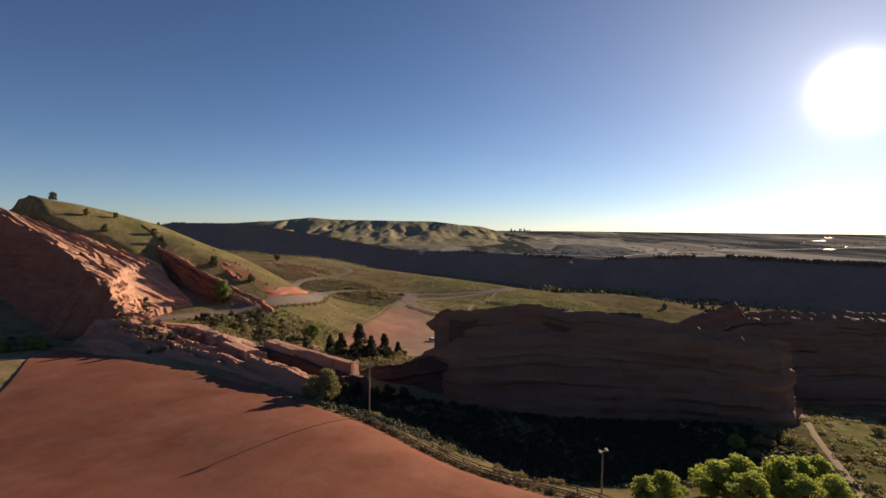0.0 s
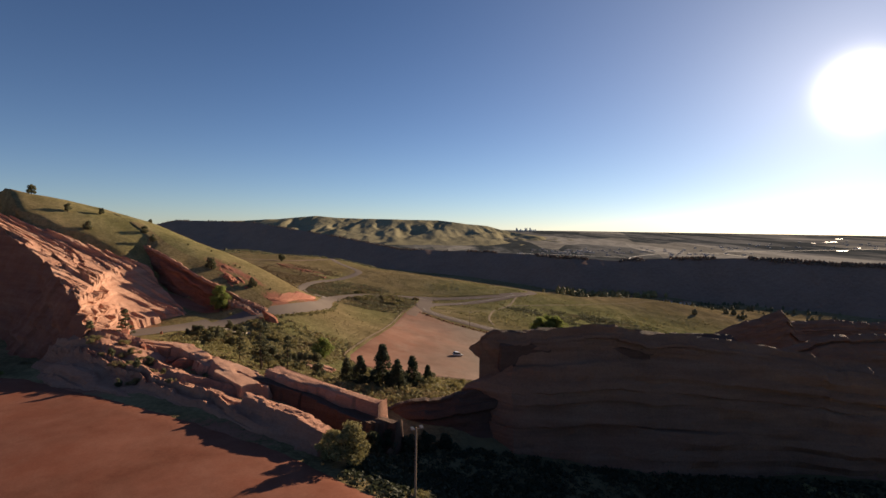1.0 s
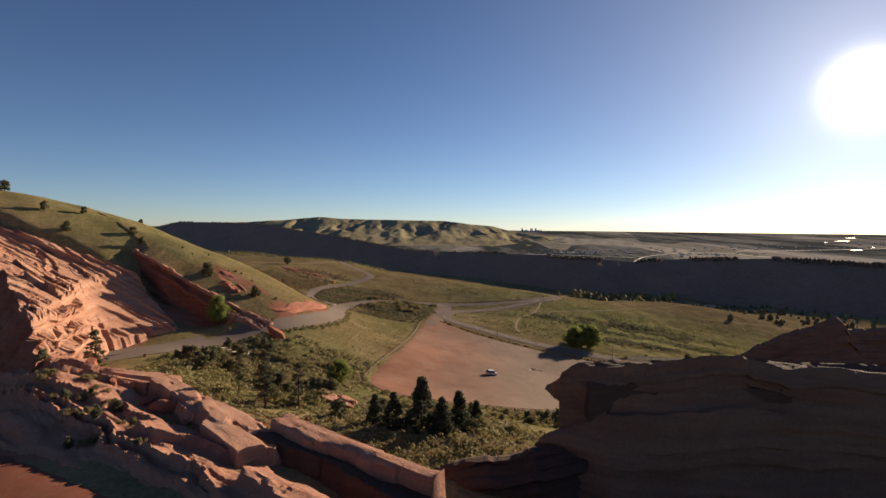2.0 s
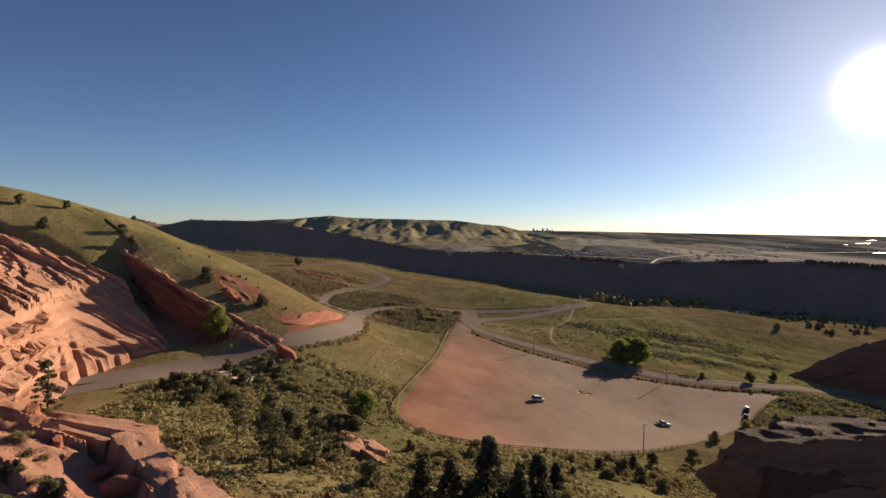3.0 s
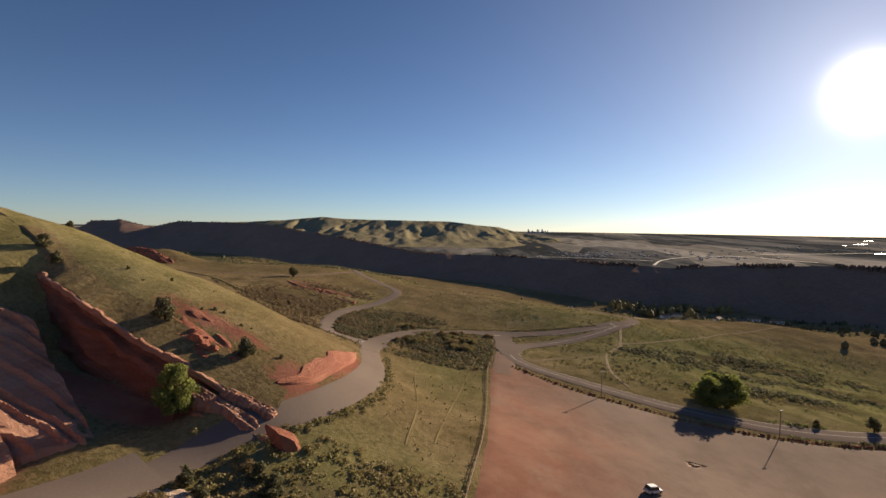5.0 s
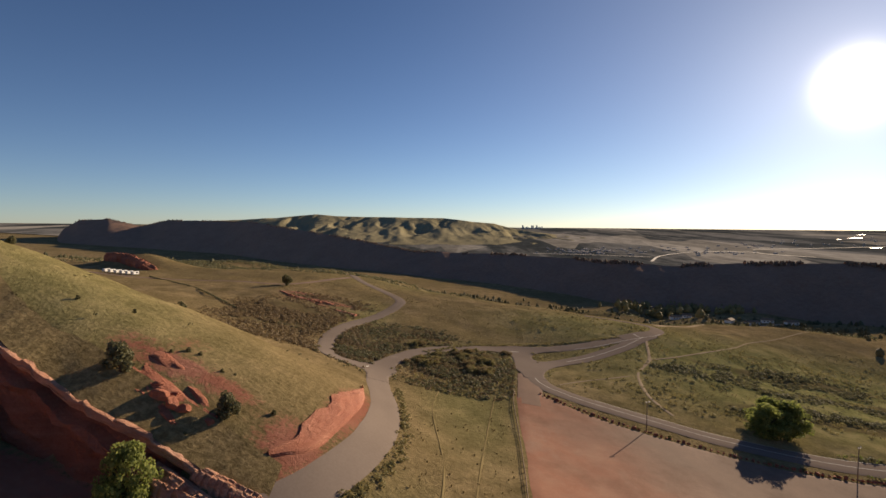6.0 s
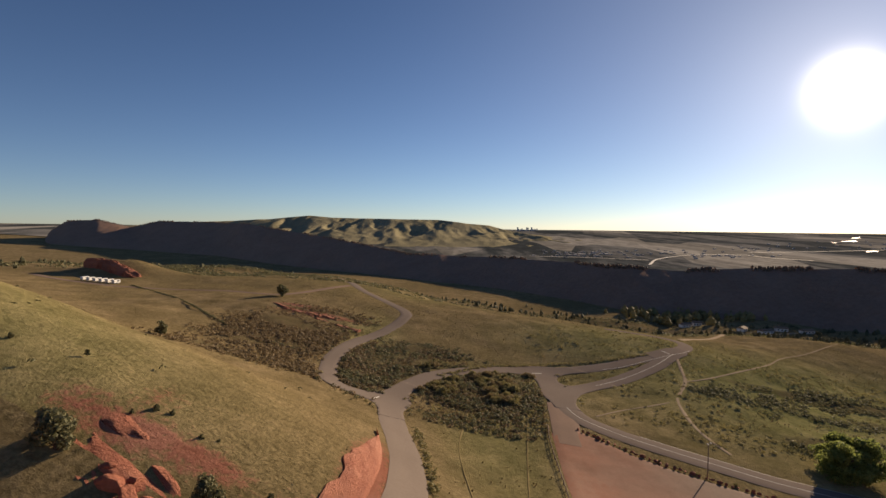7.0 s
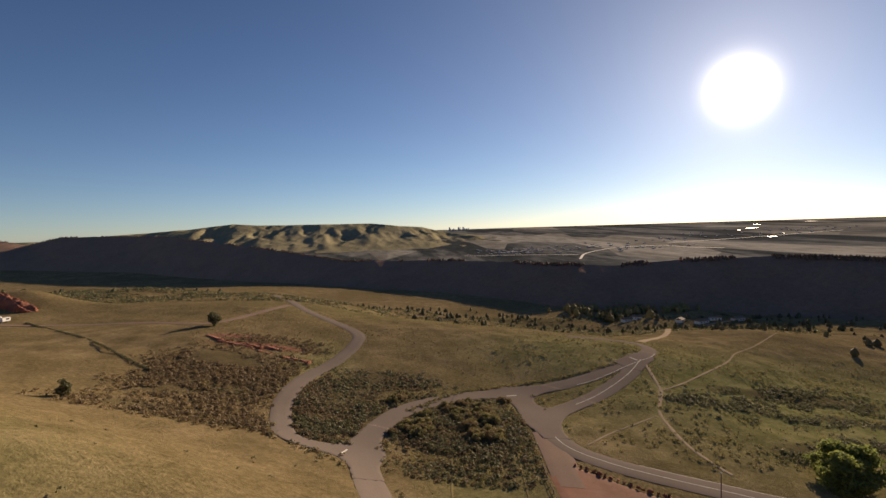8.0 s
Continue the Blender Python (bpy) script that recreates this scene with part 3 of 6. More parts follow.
def build_hogback():
    """A long wooded ridge across the valley, its foot nearer on the east."""
    b = np.linspace(-0.95, 1.15, 420)                  # bearing, x over distance ahead
    foot = table(b, ((-0.95, 2500), (-0.42, 2000), (-0.09, 1250), (0.24, 830), (0.79, 620), (1.15, 520)))
    drop = table(b, ((-0.95, -0.08), (-0.75, -0.06), (-0.715, -0.012), (-0.685, 0.006), (-0.63, 0.009), (-0.57, -0.004), (-0.52, 0.008), (-0.37, 0.006), (-0.2, -0.02), (-0.09, -0.041), (0.07, -0.043), (0.24, -0.052), (0.33, -0.056), (0.4, -0.05), (0.57, -0.047), (0.7, -0.054), (0.87, -0.06), (1.15, -0.06)))
    rows = []
    steps = np.r_[np.linspace(0, 1, 22), np.linspace(1.06, 1.6, 8)]
    for s in steps:
        d = foot * (1 + 0.15 * s) + 20 * s
        crest = 53 + drop * (foot * 1.15 + 20)
        base = heights(b * foot, foot) - 6
        rise = np.minimum(s, 1.0)
        z = base + (crest - base) * (rise ** 0.8) - np.maximum(s - 1, 0) * 700
        x = b * d
        wob = np.array([fbm(u * 0.012, v * 0.012, 2.0, 5) for u, v in zip(x, d)])
        gul = np.array([fbm(u * 0.03, 1.5, 7.0, 4) for u in x])
        z = z + wob * 4 * np.sin(math.pi * min(rise, 1.0)) + gul * 2.5 * math.sin(math.pi * min(s / 1.2, 1))
        rows.append(np.c_[x, d, z])
    v = np.concatenate(rows)
    me = mesh_of("hogback_ridge", v, grid_faces(len(steps), len(b)), FOREST)
    tagged(new("hogback_ridge", crisp(me, 40)), "long dark wooded hogback ridge across the valley", "ridge", kind="structure")
    return rows


HOGBACK = build_hogback()
MESA_GRASS = two_scale("mesa_grass", (0.19, 0.172, 0.105), (0.29, 0.258, 0.165), (0.38, 0.335, 0.22), 0.004, 0.03, 1.0, 0.5, 8.0)


def build_mesa():
    """A flat-topped mountain with gullied flanks, far off."""
    xs, ys = np.linspace(-2300, 1100, 320), np.linspace(2200, 4500, 150)
    gx, gy = np.meshgrid(xs, ys, indexing="ij")
    fx, fy = gx.ravel(), gy.ravel()
    top = table(fx, ((-2300, 40), (-1700, 70), (-1480, 86), (-1150, 104), (-900, 130), (-760, 118), (-300, 112), (-40, 112), (150, 88), (300, 78), (420, 48), (560, 26), (750, 2), (1100, -40)))
    n1 = np.array([fbm(a * 0.0035, b * 0.0012, 1.0, 6) for a, b in zip(fx, fy)])
    n2 = np.array([fbm(a * 0.009, b * 0.003, 4.0, 5) for a, b in zip(fx, fy)])
    edge = 3600 + 150 * n1
    flank = np.clip((fy - (edge - 1300)) / 1300, 0, 1) ** 2.2
    base = -58 + (fy - 1900) * 0.033
    z = base + (top - base) * flank + (n2 * 15 - abs(n1) * 36) * np.sin(math.pi * np.clip(flank, 0, 1)) - np.clip((fy - 3900) / 600, 0, 1) * 60 - 3
    me = mesh_of("mesa", np.c_[fx, fy, z], grid_faces(len(xs), len(ys)), MESA_GRASS)
    me.flip_normals()
    return tagged(new("mesa", me), "distant flat-topped grassy mesa with shadowed gullies", "mountain", kind="structure")


build_mesa()


# ---- rocks ----
def fin_mesh(name, points, width, depth, mat, tilt=0.5, rough=1.0, seed=0.0, n_along=90, blunt=0.5):
    """A long bed of rock along a crest line: a rounded upper face that tips sideways by tilt, steep sides, uneven ends."""
    p = smooth_line(points, 1.0)
    p = p[np.linspace(0, len(p) - 1, n_along).astype(int)]
    d = np.gradient(p[:, :2], axis=0)
    d /= np.linalg.norm(d, axis=1)[:, None] + 1e-9
    side = np.c_[d[:, 1], -d[:, 0]]
    prof = [(-0.55, -1.3), (-0.56, -0.9), (-0.53, -0.55), (-0.5, -0.28), (-0.44, -0.1), (-0.3, -0.02), (-0.1, 0.0), (0.1, 0.0), (0.3, -0.02), (0.42, -0.08), (0.5, -0.25), (0.54, -0.6), (0.52, -1.3)]
    dense = []
    for (a, b), (c, e) in zip(prof, prof[1:]):
        dense += [(a + (c - a) * k / 3, b + (e - b) * k / 3) for k in range(3)]
    dense.append(prof[-1])
    v = []
    for i in range(len(p)):
        u = i / (len(p) - 1)
        taper = min(1.0, blunt + 6 * u, blunt + 7 * (1 - u))
        w = width * (0.95 + 0.3 * fbm(u * 2.5, seed, 0, 2)) * taper
        step = 0.7 * rough * math.floor(2.5 * fbm(u * 3, seed, 4.0, 2))
        shut = depth * 1.1 if i in (0, len(p) - 1) else 0.0
        for a, b in dense:
            x, y = p[i, 0] + side[i, 0] * a * w, p[i, 1] + side[i, 1] * a * w
            z = p[i, 2] + b * depth - tilt * a * w - (1 - taper) * depth * 0.4 + step * max(0, 0.5 - abs(a))
            bed = (1 - max(0.0, 1 - abs(b) * 3)) * 0.8 * fbm(u * 2.0, z * 0.9, seed, 4) * (1 if a > 0 else -1)
            x, y = x + side[i, 0] * bed, y + side[i, 1] * bed
            q = fbm(x * 0.06, y * 0.06, z * 0.1 + seed, 3)
            r = fbm(x * 0.18, y * 0.18, z * 0.9 + seed, 4)
            z -= shut * max(0.0, 1 - abs(b))
            g = fbm(a * 4.0 + seed, u * 2.5, seed, 4)
            g = math.floor(g * 4) / 4 * 0.7 + g * 0.3
            flat = max(0.0, 1 - abs(b) * 3)
            v.append((x + (q * 0.7 + r * 0.3) * rough, y + (q * 0.7 - r * 0.3) * rough, z + (q * 0.6 + r * 0.25 + g * min(0.22 * w, 1.6) * flat) * rough))
    return mesh_of(name, v, grid_faces(len(p), len(dense)), mat)


def fin(name, points, width, depth, label, mat=None, **kw):
    return tagged(new(name, fin_mesh(name, points, width, depth, mat or ROCK, **kw)), label, "rock formation")


def empty(name, at, label, category, group=""):
    ob = new(name)
    ob.location = at
    return tagged(ob, label, category, group)


def shifted(me, at):
    """Moves a mesh laid out in world metres to its thing's own origin."""
    me.transform(Matrix.Translation(-Vector(at)))
    return me


def plate_set(seed, long, wide, count, size=(8, 24), half=(1.2, 3.6), lift=(0.3, 1.5)):
    """Plates of rock within a field: middle, half length, half width, lift, tip along and across."""
    rnd = random.Random(seed)
    out = []
    for k in range(count):
        la, lb = rnd.uniform(*size), rnd.uniform(*half)
        out.append((rnd.uniform(0, long), rnd.uniform(0, wide), la, lb, rnd.uniform(*lift), rnd.uniform(-0.02, 0.02), rnd.uniform(0.04, 0.16), rnd.uniform(-0.12, 0.12)))
    return out


def plates(a, b, specs, seed, floor=0.0):
    """Height of overlapping plates over a field. a runs down the dip, b across it, in metres, as arrays."""
    wa, wb = np.empty_like(a), np.empty_like(b)
    fine = np.empty_like(a)
    for i in np.ndindex(a.shape):
        p, q = float(a[i]), float(b[i])
        wa[i], wb[i] = p + 2.2 * fbm(p * 0.05, q * 0.3, seed + 3, 4), q + 1.1 * fbm(p * 0.035, q * 0.08, seed, 4)
        fine[i] = 0.22 * fbm(p * 0.05, q * 0.5, seed + 6, 5) + 0.1 * fbm(p * 0.4, q * 0.9, seed + 8, 3) - 0.45 * math.exp(-((fbm(p * 0.05, q * 0.3, seed + 11, 3) / 0.035) ** 2))
    h = np.full(a.shape, floor)
    for ca, cb, la, lb, up, ta, tb, skew in specs:
        u, w = (wa - ca) / la, (wb - cb + skew * (wa - ca)) / lb
        into = (np.abs(u) < 1) & (np.abs(w) < 1) & (np.abs(u) + 0.4 * np.abs(w) < 1.12)
        top = up + ta * (wa - ca) + tb * (wb - cb) - 0.2 * up * (np.abs(u) ** 7 + np.abs(w) ** 9)
        h = np.where(into, np.maximum(h, top), h)
    return h, fine


def bedded(z, px, py, thick, seed, dip=(0.34, 0.46), sharp=6.0, warp=1.3, amount=1.0):
    """Breaks a surface into beds that dip to the north-east: treads along the bedding, steep broken risers between."""
    over = dip[0] * px + dip[1] * py
    wav = np.empty_like(z)
    for i in np.ndindex(z.shape):
        x, y = float(px[i]), float(py[i])
        run, off = 0.83 * x - 0.55 * y, 0.55 * x + 0.83 * y
        wav[i] = warp * fbm(run * 0.03, off * 0.045, seed, 3) + 0.16 * warp * fbm(run * 0.2, off * 0.1, seed + 4, 4)
    level = (z + over + wav) / thick
    level = level + 0.32 * np.sin(level * 2.1 + seed) + 0.18 * np.sin(level * 4.7)
    whole = np.floor(level)
    rest = level - whole
    step = rest**sharp
    return z + amount * thick * (whole + step - level + 0.4)


SLAB_SOUTH = [(-204, 227), (-180, 216), (-160, 203), (-143.5, 191.5), (-136, 187.5), (-116, 167.5), (-96, 149)]
SLAB_NORTH = [(-206, 231), (-178, 237), (-155, 240), (-136, 242), (-124, 236.5), (-108, 223.5)]
SLAB_EAST = [(-96, 149), (-103, 168), (-113, 188), (-119, 201), (-117.5, 211), (-113, 218.5), (-108, 223.5)]


def tilted_slab():
    """A great dipping slab: beds that run down its sunlit back, a cliff on its south-west, a broken end over the road."""
    at = (-130, 200, 18)
    thing = empty("tilted_slab", at, "huge tilted red sandstone slab with a dark cliff side", "rock formation")
    nu, nv, nc = 300, 190, 30

    def spread(line, n):
        p = smooth_line(line, 0.5)
        d = np.r_[0, np.cumsum(np.linalg.norm(np.diff(p, axis=0), axis=1))]
        t = np.linspace(0, d[-1], n)
        return np.c_[np.interp(t, d, p[:, 0]), np.interp(t, d, p[:, 1])]

    lo, hi, east = spread(SLAB_SOUTH, nu), spread(SLAB_NORTH, nu), spread(SLAB_EAST, nv)
    west = lo[0] + (hi[0] - lo[0]) * np.linspace(0, 1, nv)[:, None]
    u, k = np.linspace(0, 1, nu)[:, None], np.linspace(0, 1, nv)[None]
    p = [(1 - k) * lo[:, c : c + 1] + k * hi[:, c : c + 1] + (1 - u) * west[:, c][None] + u * east[:, c][None]
         - ((1 - u) * (1 - k) * lo[0, c] + u * (1 - k) * lo[-1, c] + (1 - u) * k * hi[0, c] + u * k * hi[-1, c]) for c in (0, 1)]
    px, py = p
    fa, fb = px * 0.998 + py * 0.06, -(py * 0.998 - px * 0.06)
    rnd = random.Random(7)
    far, near = float(fb.min()), float(fb.max())
    ag = np.linspace(float(fa.min()), float(fa.max()), 320)
    specs = [(a0 + float(fa.min()), b0 + far, la, lb, up, ta, tb, sk) for a0, b0, la, lb, up, ta, tb, sk in plate_set(21, float(np.ptp(fa)), near - far, 12, (12, 26), (1.6, 3.4), (0.4, 1.0))]
    h, fine = plates(fa, fb, specs, 2.0)

    def along(f):
        return np.interp(fa, ag, [f(float(q)) for q in ag])

    wander = along(lambda q: 2.0 * fbm(q * 0.018, 0.0, 5.0, 3))
    teeth = np.zeros_like(fa)
    edge, kk = far - 3.0, 0
    while edge < near + 3:
        w = rnd.choice((2.6, 3.8, 5.2, 6.6, 8.0))
        s = fb - (edge + wander + along(lambda q: 0.9 * fbm(q * 0.03, kk * 2.3, 1.0, 4) + 0.22 * fbm(q * 0.25, kk * 1.3, 4.0, 4) + 0.07 * (kk % 3 - 1) * (q + 112)))
        size = rnd.uniform(0.7, 1.3) * 0.22 * w + 0.2
        gap = along(lambda q: min(1.8, max(0.1, 1.3 * fbm(q * 0.035, kk * 3.7, 9.0, 3) + 0.85)))
        live = (s >= 0) & (s < w)
        teeth = np.where(live, size * gap * (np.clip(s, 0, w) / w) ** 0.9, np.where(s >= w, 0.0, teeth))
        edge, kk = edge + w, kk + 1
    # thin tongues of rock that overlap down the dip, with open joints between them
    thin = plate_set(33, float(np.ptp(fa)), near - far, 260, (3, 11), (0.6, 1.9), (0.25, 1.15))
    thin = [(a0 + float(fa.min()), b0 + far, la, lb, up, ta - 0.01, tb, sk) for a0, b0, la, lb, up, ta, tb, sk in thin]
    flakes, joints = plates(fa, fb, thin, 12.0)
    spread_of = np.interp(k, (0, 0.05, 0.3, 0.6, 0.8, 1), (0.06, 0.1, 0.18, 0.24, 0.3, 0.3))
    toe = np.clip((u - 1 + spread_of) / spread_of, 0, 1)
    tail = np.clip((u - 0.985) / 0.015, 0, 1) * np.ones_like(k)
    lip = np.clip((k - 0.985) / 0.015, 0, 1)
    teeth = teeth * np.clip((k - 0.03) / 0.1, 0.05, 1)
    sag = np.interp(k, (0, 0.2, 0.5, 0.72, 0.95, 1), (0.5, -0.3, -2.2, -1.0, 3.0, 3.4)) * np.clip(u * 2, 0, 1)
    pz = slab_plane(px, py) - 1.0 + sag + (1 - np.clip(toe * 4, 0, 1)) * (0.8 * h + 0.8 * teeth + 0.6 * fine + 0.45 * flakes + 0.6 * joints)
    # the beds steepen towards the road
    pz = pz - toe * np.maximum(0, pz - np.interp(k, (0, 0.15, 0.35, 0.6, 1), (26, 25, 21, 19, 18.5)))
    relief = np.interp(k, (0, 0.4, 0.6, 1), (1.0, 1.0, 0.65, 0.6))
    pz = pz + relief * (bedded(pz, px, py, 2.5, 3.0, (0.57, 0.36), 9.0, 1.5, 0.8) - pz)
    pz = pz + relief * (bedded(pz, px, py, 0.95, 9.0, (0.57, 0.36), 6.0, 0.8, 0.6) - pz)
    ends = np.clip(toe * 4, 0, 1) * np.clip((0.62 - k) * 6, 0, 1)
    pz = pz + ends * (bedded(pz, px, py, 1.9, 5.0, (0.32, 0.26), 7.0, 1.4, 1.0) - pz)
    pz = np.maximum(pz - 5 * tail - 7 * lip, 13.5)
    # bed ends stand out by turns on the broken south end
    bed = (pz + 0.32 * px + 0.26 * py + np.array([[1.2 * fbm(float(p) * 0.05, float(q) * 0.05, 3.0, 3) for p, q in zip(a, b)] for a, b in zip(px, py)])) / 2.1
    saw = bed - np.floor(bed)
    px = px + ends * (1.7 * saw**2 + 1.5 * np.sin(np.floor(bed) * 2.4) - 0.8)
    # the tongues reach unevenly far down the dip
    reach = np.array([1.9 + 3.0 * fbm(math.floor(float(b) / 2.1 + 0.6 * fbm(float(b) * 0.3, 1.0, 2.0, 2)) * 3.7, 0.5, 7.0, 2) for b in fb[-1]])
    px = px + np.clip(reach, 0, 4.2)[None] * np.clip((u - 0.86) / 0.12, 0, 1) * np.clip((k - 0.4) * 5, 0, 1) * np.clip((1 - k) * 20, 0, 1)
    back, cliff = [], []
    for i in range(nu):
        for j in range(nv):
            x, y, z = float(px[i, j]), float(py[i, j]), float(pz[i, j])
            x, y = x + 0.6 * fbm(x * 0.1, y * 0.1, 3.0, 3) + 1.2 * float(tail[i, 0]), y + (0.7 if j else 2.0) * fbm(x * 0.1, y * 0.1, 8.0, 3)
            back.append((x, y, z))
            if j == 0:
                for c in range(nc):
                    e = c / (nc - 1)
                    out = ((2 + 0.5 * max(0.0, z - 16)) * e**1.1 + 2.4 * fbm(x * 0.04, e * 6, 2.0, 4) * e**0.5 + 1.2 * e**0.3 * fbm(x * 0.05, math.floor(e * 14) * 1.3, 6.0, 3)) if c else 0.0
                    cliff.append((x - 0.685 * out, y - 0.73 * out, z - (z - 12) * e))
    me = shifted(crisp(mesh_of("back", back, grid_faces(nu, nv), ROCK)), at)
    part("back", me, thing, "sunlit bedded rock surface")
    # cliff is darker than the sunlit back: part of its shade is colour
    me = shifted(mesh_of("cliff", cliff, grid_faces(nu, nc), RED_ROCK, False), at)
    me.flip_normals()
    part("cliff", me, thing, "cliff face in deeper red for its shade")


tilted_slab()


def rim_rock():
    """The broken edge of the hill: a face coloured dark for shade below a lit rim."""
    at = (-120, 242, 20)
    thing = empty("rim_rock", at, "dark red sandstone rim cropping out below the grassy hill", "rock formation")
    p = smooth_line(RIM, 0.8)
    v, turf = [], []
    prof = np.r_[0, np.sort(np.r_[np.arange(1, 27) / 26, np.arange(1, 26) / 26 + 0.008])]
    for i, (x, y, z) in enumerate(p):
        wob = fbm(x * 0.12, 2.0, 0.0, 4)
        for h in prof:
            yy, zz = y + wob + (0.9 if h == 0 else 0) - 1.0 * fbm(x * 0.05, h * 9.0, 3.0, 4) - 1.5 * fbm(x * 0.03, math.floor(h * 13) * 1.7, 5.0, 4) - 2.2 * h, z - 26 * h - (0.25 if h == 0 else 0)
            q = fbm(x * 0.1, yy * 0.1, zz * 0.3, 5)
            v.append((x + 0.3 * q, yy + q * 0.9, zz + q * 0.4))
        for k in np.linspace(0, 1, 7):
            yy = y + wob + 0.1 + 8.8 * k
            turf.append((x, yy, max((z - 0.15) * (1 - k) + (height(x, y + 9.5) + 0.1) * k + 0.25 * fbm(x * 0.1, yy * 0.1, 1.0, 3) * (1 - k), height(x, yy) + 0.15 if k > 0.3 else -99)))
    part("face", shifted(mesh_of("face", v, grid_faces(len(p), len(prof)), RIM_SHADE_ROCK, False), at), thing)
    me = shifted(mesh_of("turf", turf, grid_faces(len(p), 7), GROUND), at)
    me.flip_normals()
    part("turf", me, thing, "dry grass lip above the rock")
    lip = []
    for i, (x, y, z) in enumerate(p):
        wob = fbm(x * 0.12, 2.0, 0.0, 4)
        broad = np.interp(x, (-160, -130, -100, -90, -82), (0.3, 0.6, 1.1, 2.6, 2.2)) * (0.5 + 1.5 * abs(fbm(x * 0.14, 7.0, 1.0, 4)))
        proud = -0.3 + 0.5 * math.floor(3.5 * abs(fbm(x * 0.13, 3.0, 2.0, 3))) + 0.3 * fbm(x * 0.4, 1.0, 5.0, 3)
        for k, (e, h) in enumerate(((-0.45, -1.5), (-0.6, -0.9), (-0.5, -0.8), (-0.6, -0.35), (-0.45, 0.0), (0.25, 0.1), (0.7, 0.02), (1.0, -0.25), (1.05, -1.2))):
            yy = y + wob + (e * 0.8 if e < 0 else e * broad) - 0.25 + 0.3 * fbm(x * 0.5, k * 1.7, 6.0, 3)
            lip.append((x + 0.2 * fbm(x * 0.4, k * 2.0, 1.0, 2), yy, z + proud * (1 if h > -1.15 else 0.3) + h + 0.15 * fbm(x * 0.7, k * 1.0, 8.0, 3)))
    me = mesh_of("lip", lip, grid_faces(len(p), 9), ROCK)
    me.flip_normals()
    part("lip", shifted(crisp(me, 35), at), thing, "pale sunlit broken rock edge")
    for k, (a, b, w) in enumerate((((-102, 239, 24.5), (-84, 232, 17.5), 4.0), ((-98, 236, 20.5), (-80, 230, 15.5), 3.6), ((-94, 239.5, 23), (-82, 236, 19), 2.6))):
        m = tuple((p1 + p2) / 2 for p1, p2 in zip(a, b))
        part("ledge", shifted(fin_mesh("ledge", [a, m, b], w, 3.5, ROCK, tilt=0.1, rough=0.7, seed=80.0 + k, n_along=50, blunt=0.3), at), thing)


rim_rock()


def rock_sheet(name, a, b, width, z0, z1, seed, count, tilt=0.0, step=0.42, lift=(0.0, 0.8), half=(0.9, 2.4), size=(4, 14), core=-0.5, skirt=1.0, mat=None):
    """A field of bare bedded rock from plan point a to b: plates along its length, broken edges that drop to the ground."""
    a, b = Vector(a), Vector(b)
    g = (b - a).normalized()
    w = Vector((g.y, -g.x))
    long = (b - a).length
    ns, nc = int((long + 4) / step), int((width + 4) / step)
    ss, cc = np.linspace(-2, long + 2, ns), np.linspace(-2, width + 2, nc)
    fa, fb = np.meshgrid(ss, cc, indexing="ij")
    px = a.x + g.x * fa + w.x * (fb - width / 2)
    py = a.y + g.y * fa + w.y * (fb - width / 2)
    land = heights(px, py) - 1.5
    specs = plate_set(int(seed), long, width, count, size, half, lift)
    # a solid core, ragged at its rim
    specs += [(long * 0.27, width * 0.52, long * 0.29, width * 0.48, core, 0.0, 0.0, 0.0), (long * 0.55, width * 0.45, long * 0.3, width * 0.38, core, 0.0, 0.0, 0.02), (long * 0.78, width * 0.55, long * 0.23, width * 0.24, core, 0.0, 0.0, -0.04)]
    h, fine = plates(fa, fb, specs, seed, -99.0)
    top = z0 + (z1 - z0) * np.clip(fa / long, 0, 1) + tilt * (fb - width / 2) + h + 0.5 * fine
    solid = h > -50
    for _ in range(3):
        same = solid & np.roll(solid, 1, 0) & np.roll(solid, -1, 0)
        top = np.where(same, (top + np.roll(top, 1, 0) + np.roll(top, -1, 0)) / 3, top)
    # each cell outside the rock steps down towards the land
    near = solid.astype(float)
    for _ in range(5):
        near = np.maximum(near, 0.72 * np.maximum.reduce([np.roll(near, 1, 0), np.roll(near, -1, 0), np.roll(near, 1, 1), np.roll(near, -1, 1)]))
    rest = z0 + (z1 - z0) * np.clip(fa / long, 0, 1) - 0.8
    z = np.where(solid, np.maximum(top, land + 0.3), land + np.maximum(0, rest - land) * near**skirt)
    near[[0, -1]] = 0
    near[:, [0, -1]] = 0
    z = np.where(near == 0, land, z)
    v = []
    for i in range(ns):
        for j in range(nc):
            x, y = float(px[i, j]), float(py[i, j])
            q = fbm(x * 0.15, y * 0.15, seed + 5, 3) * 0.5
            v.append((x + q, y - q, float(z[i, j])))
    me = mesh_of(name, v, grid_faces(ns, nc), mat or ROCK)
    me.flip_normals()
    return crisp(me)


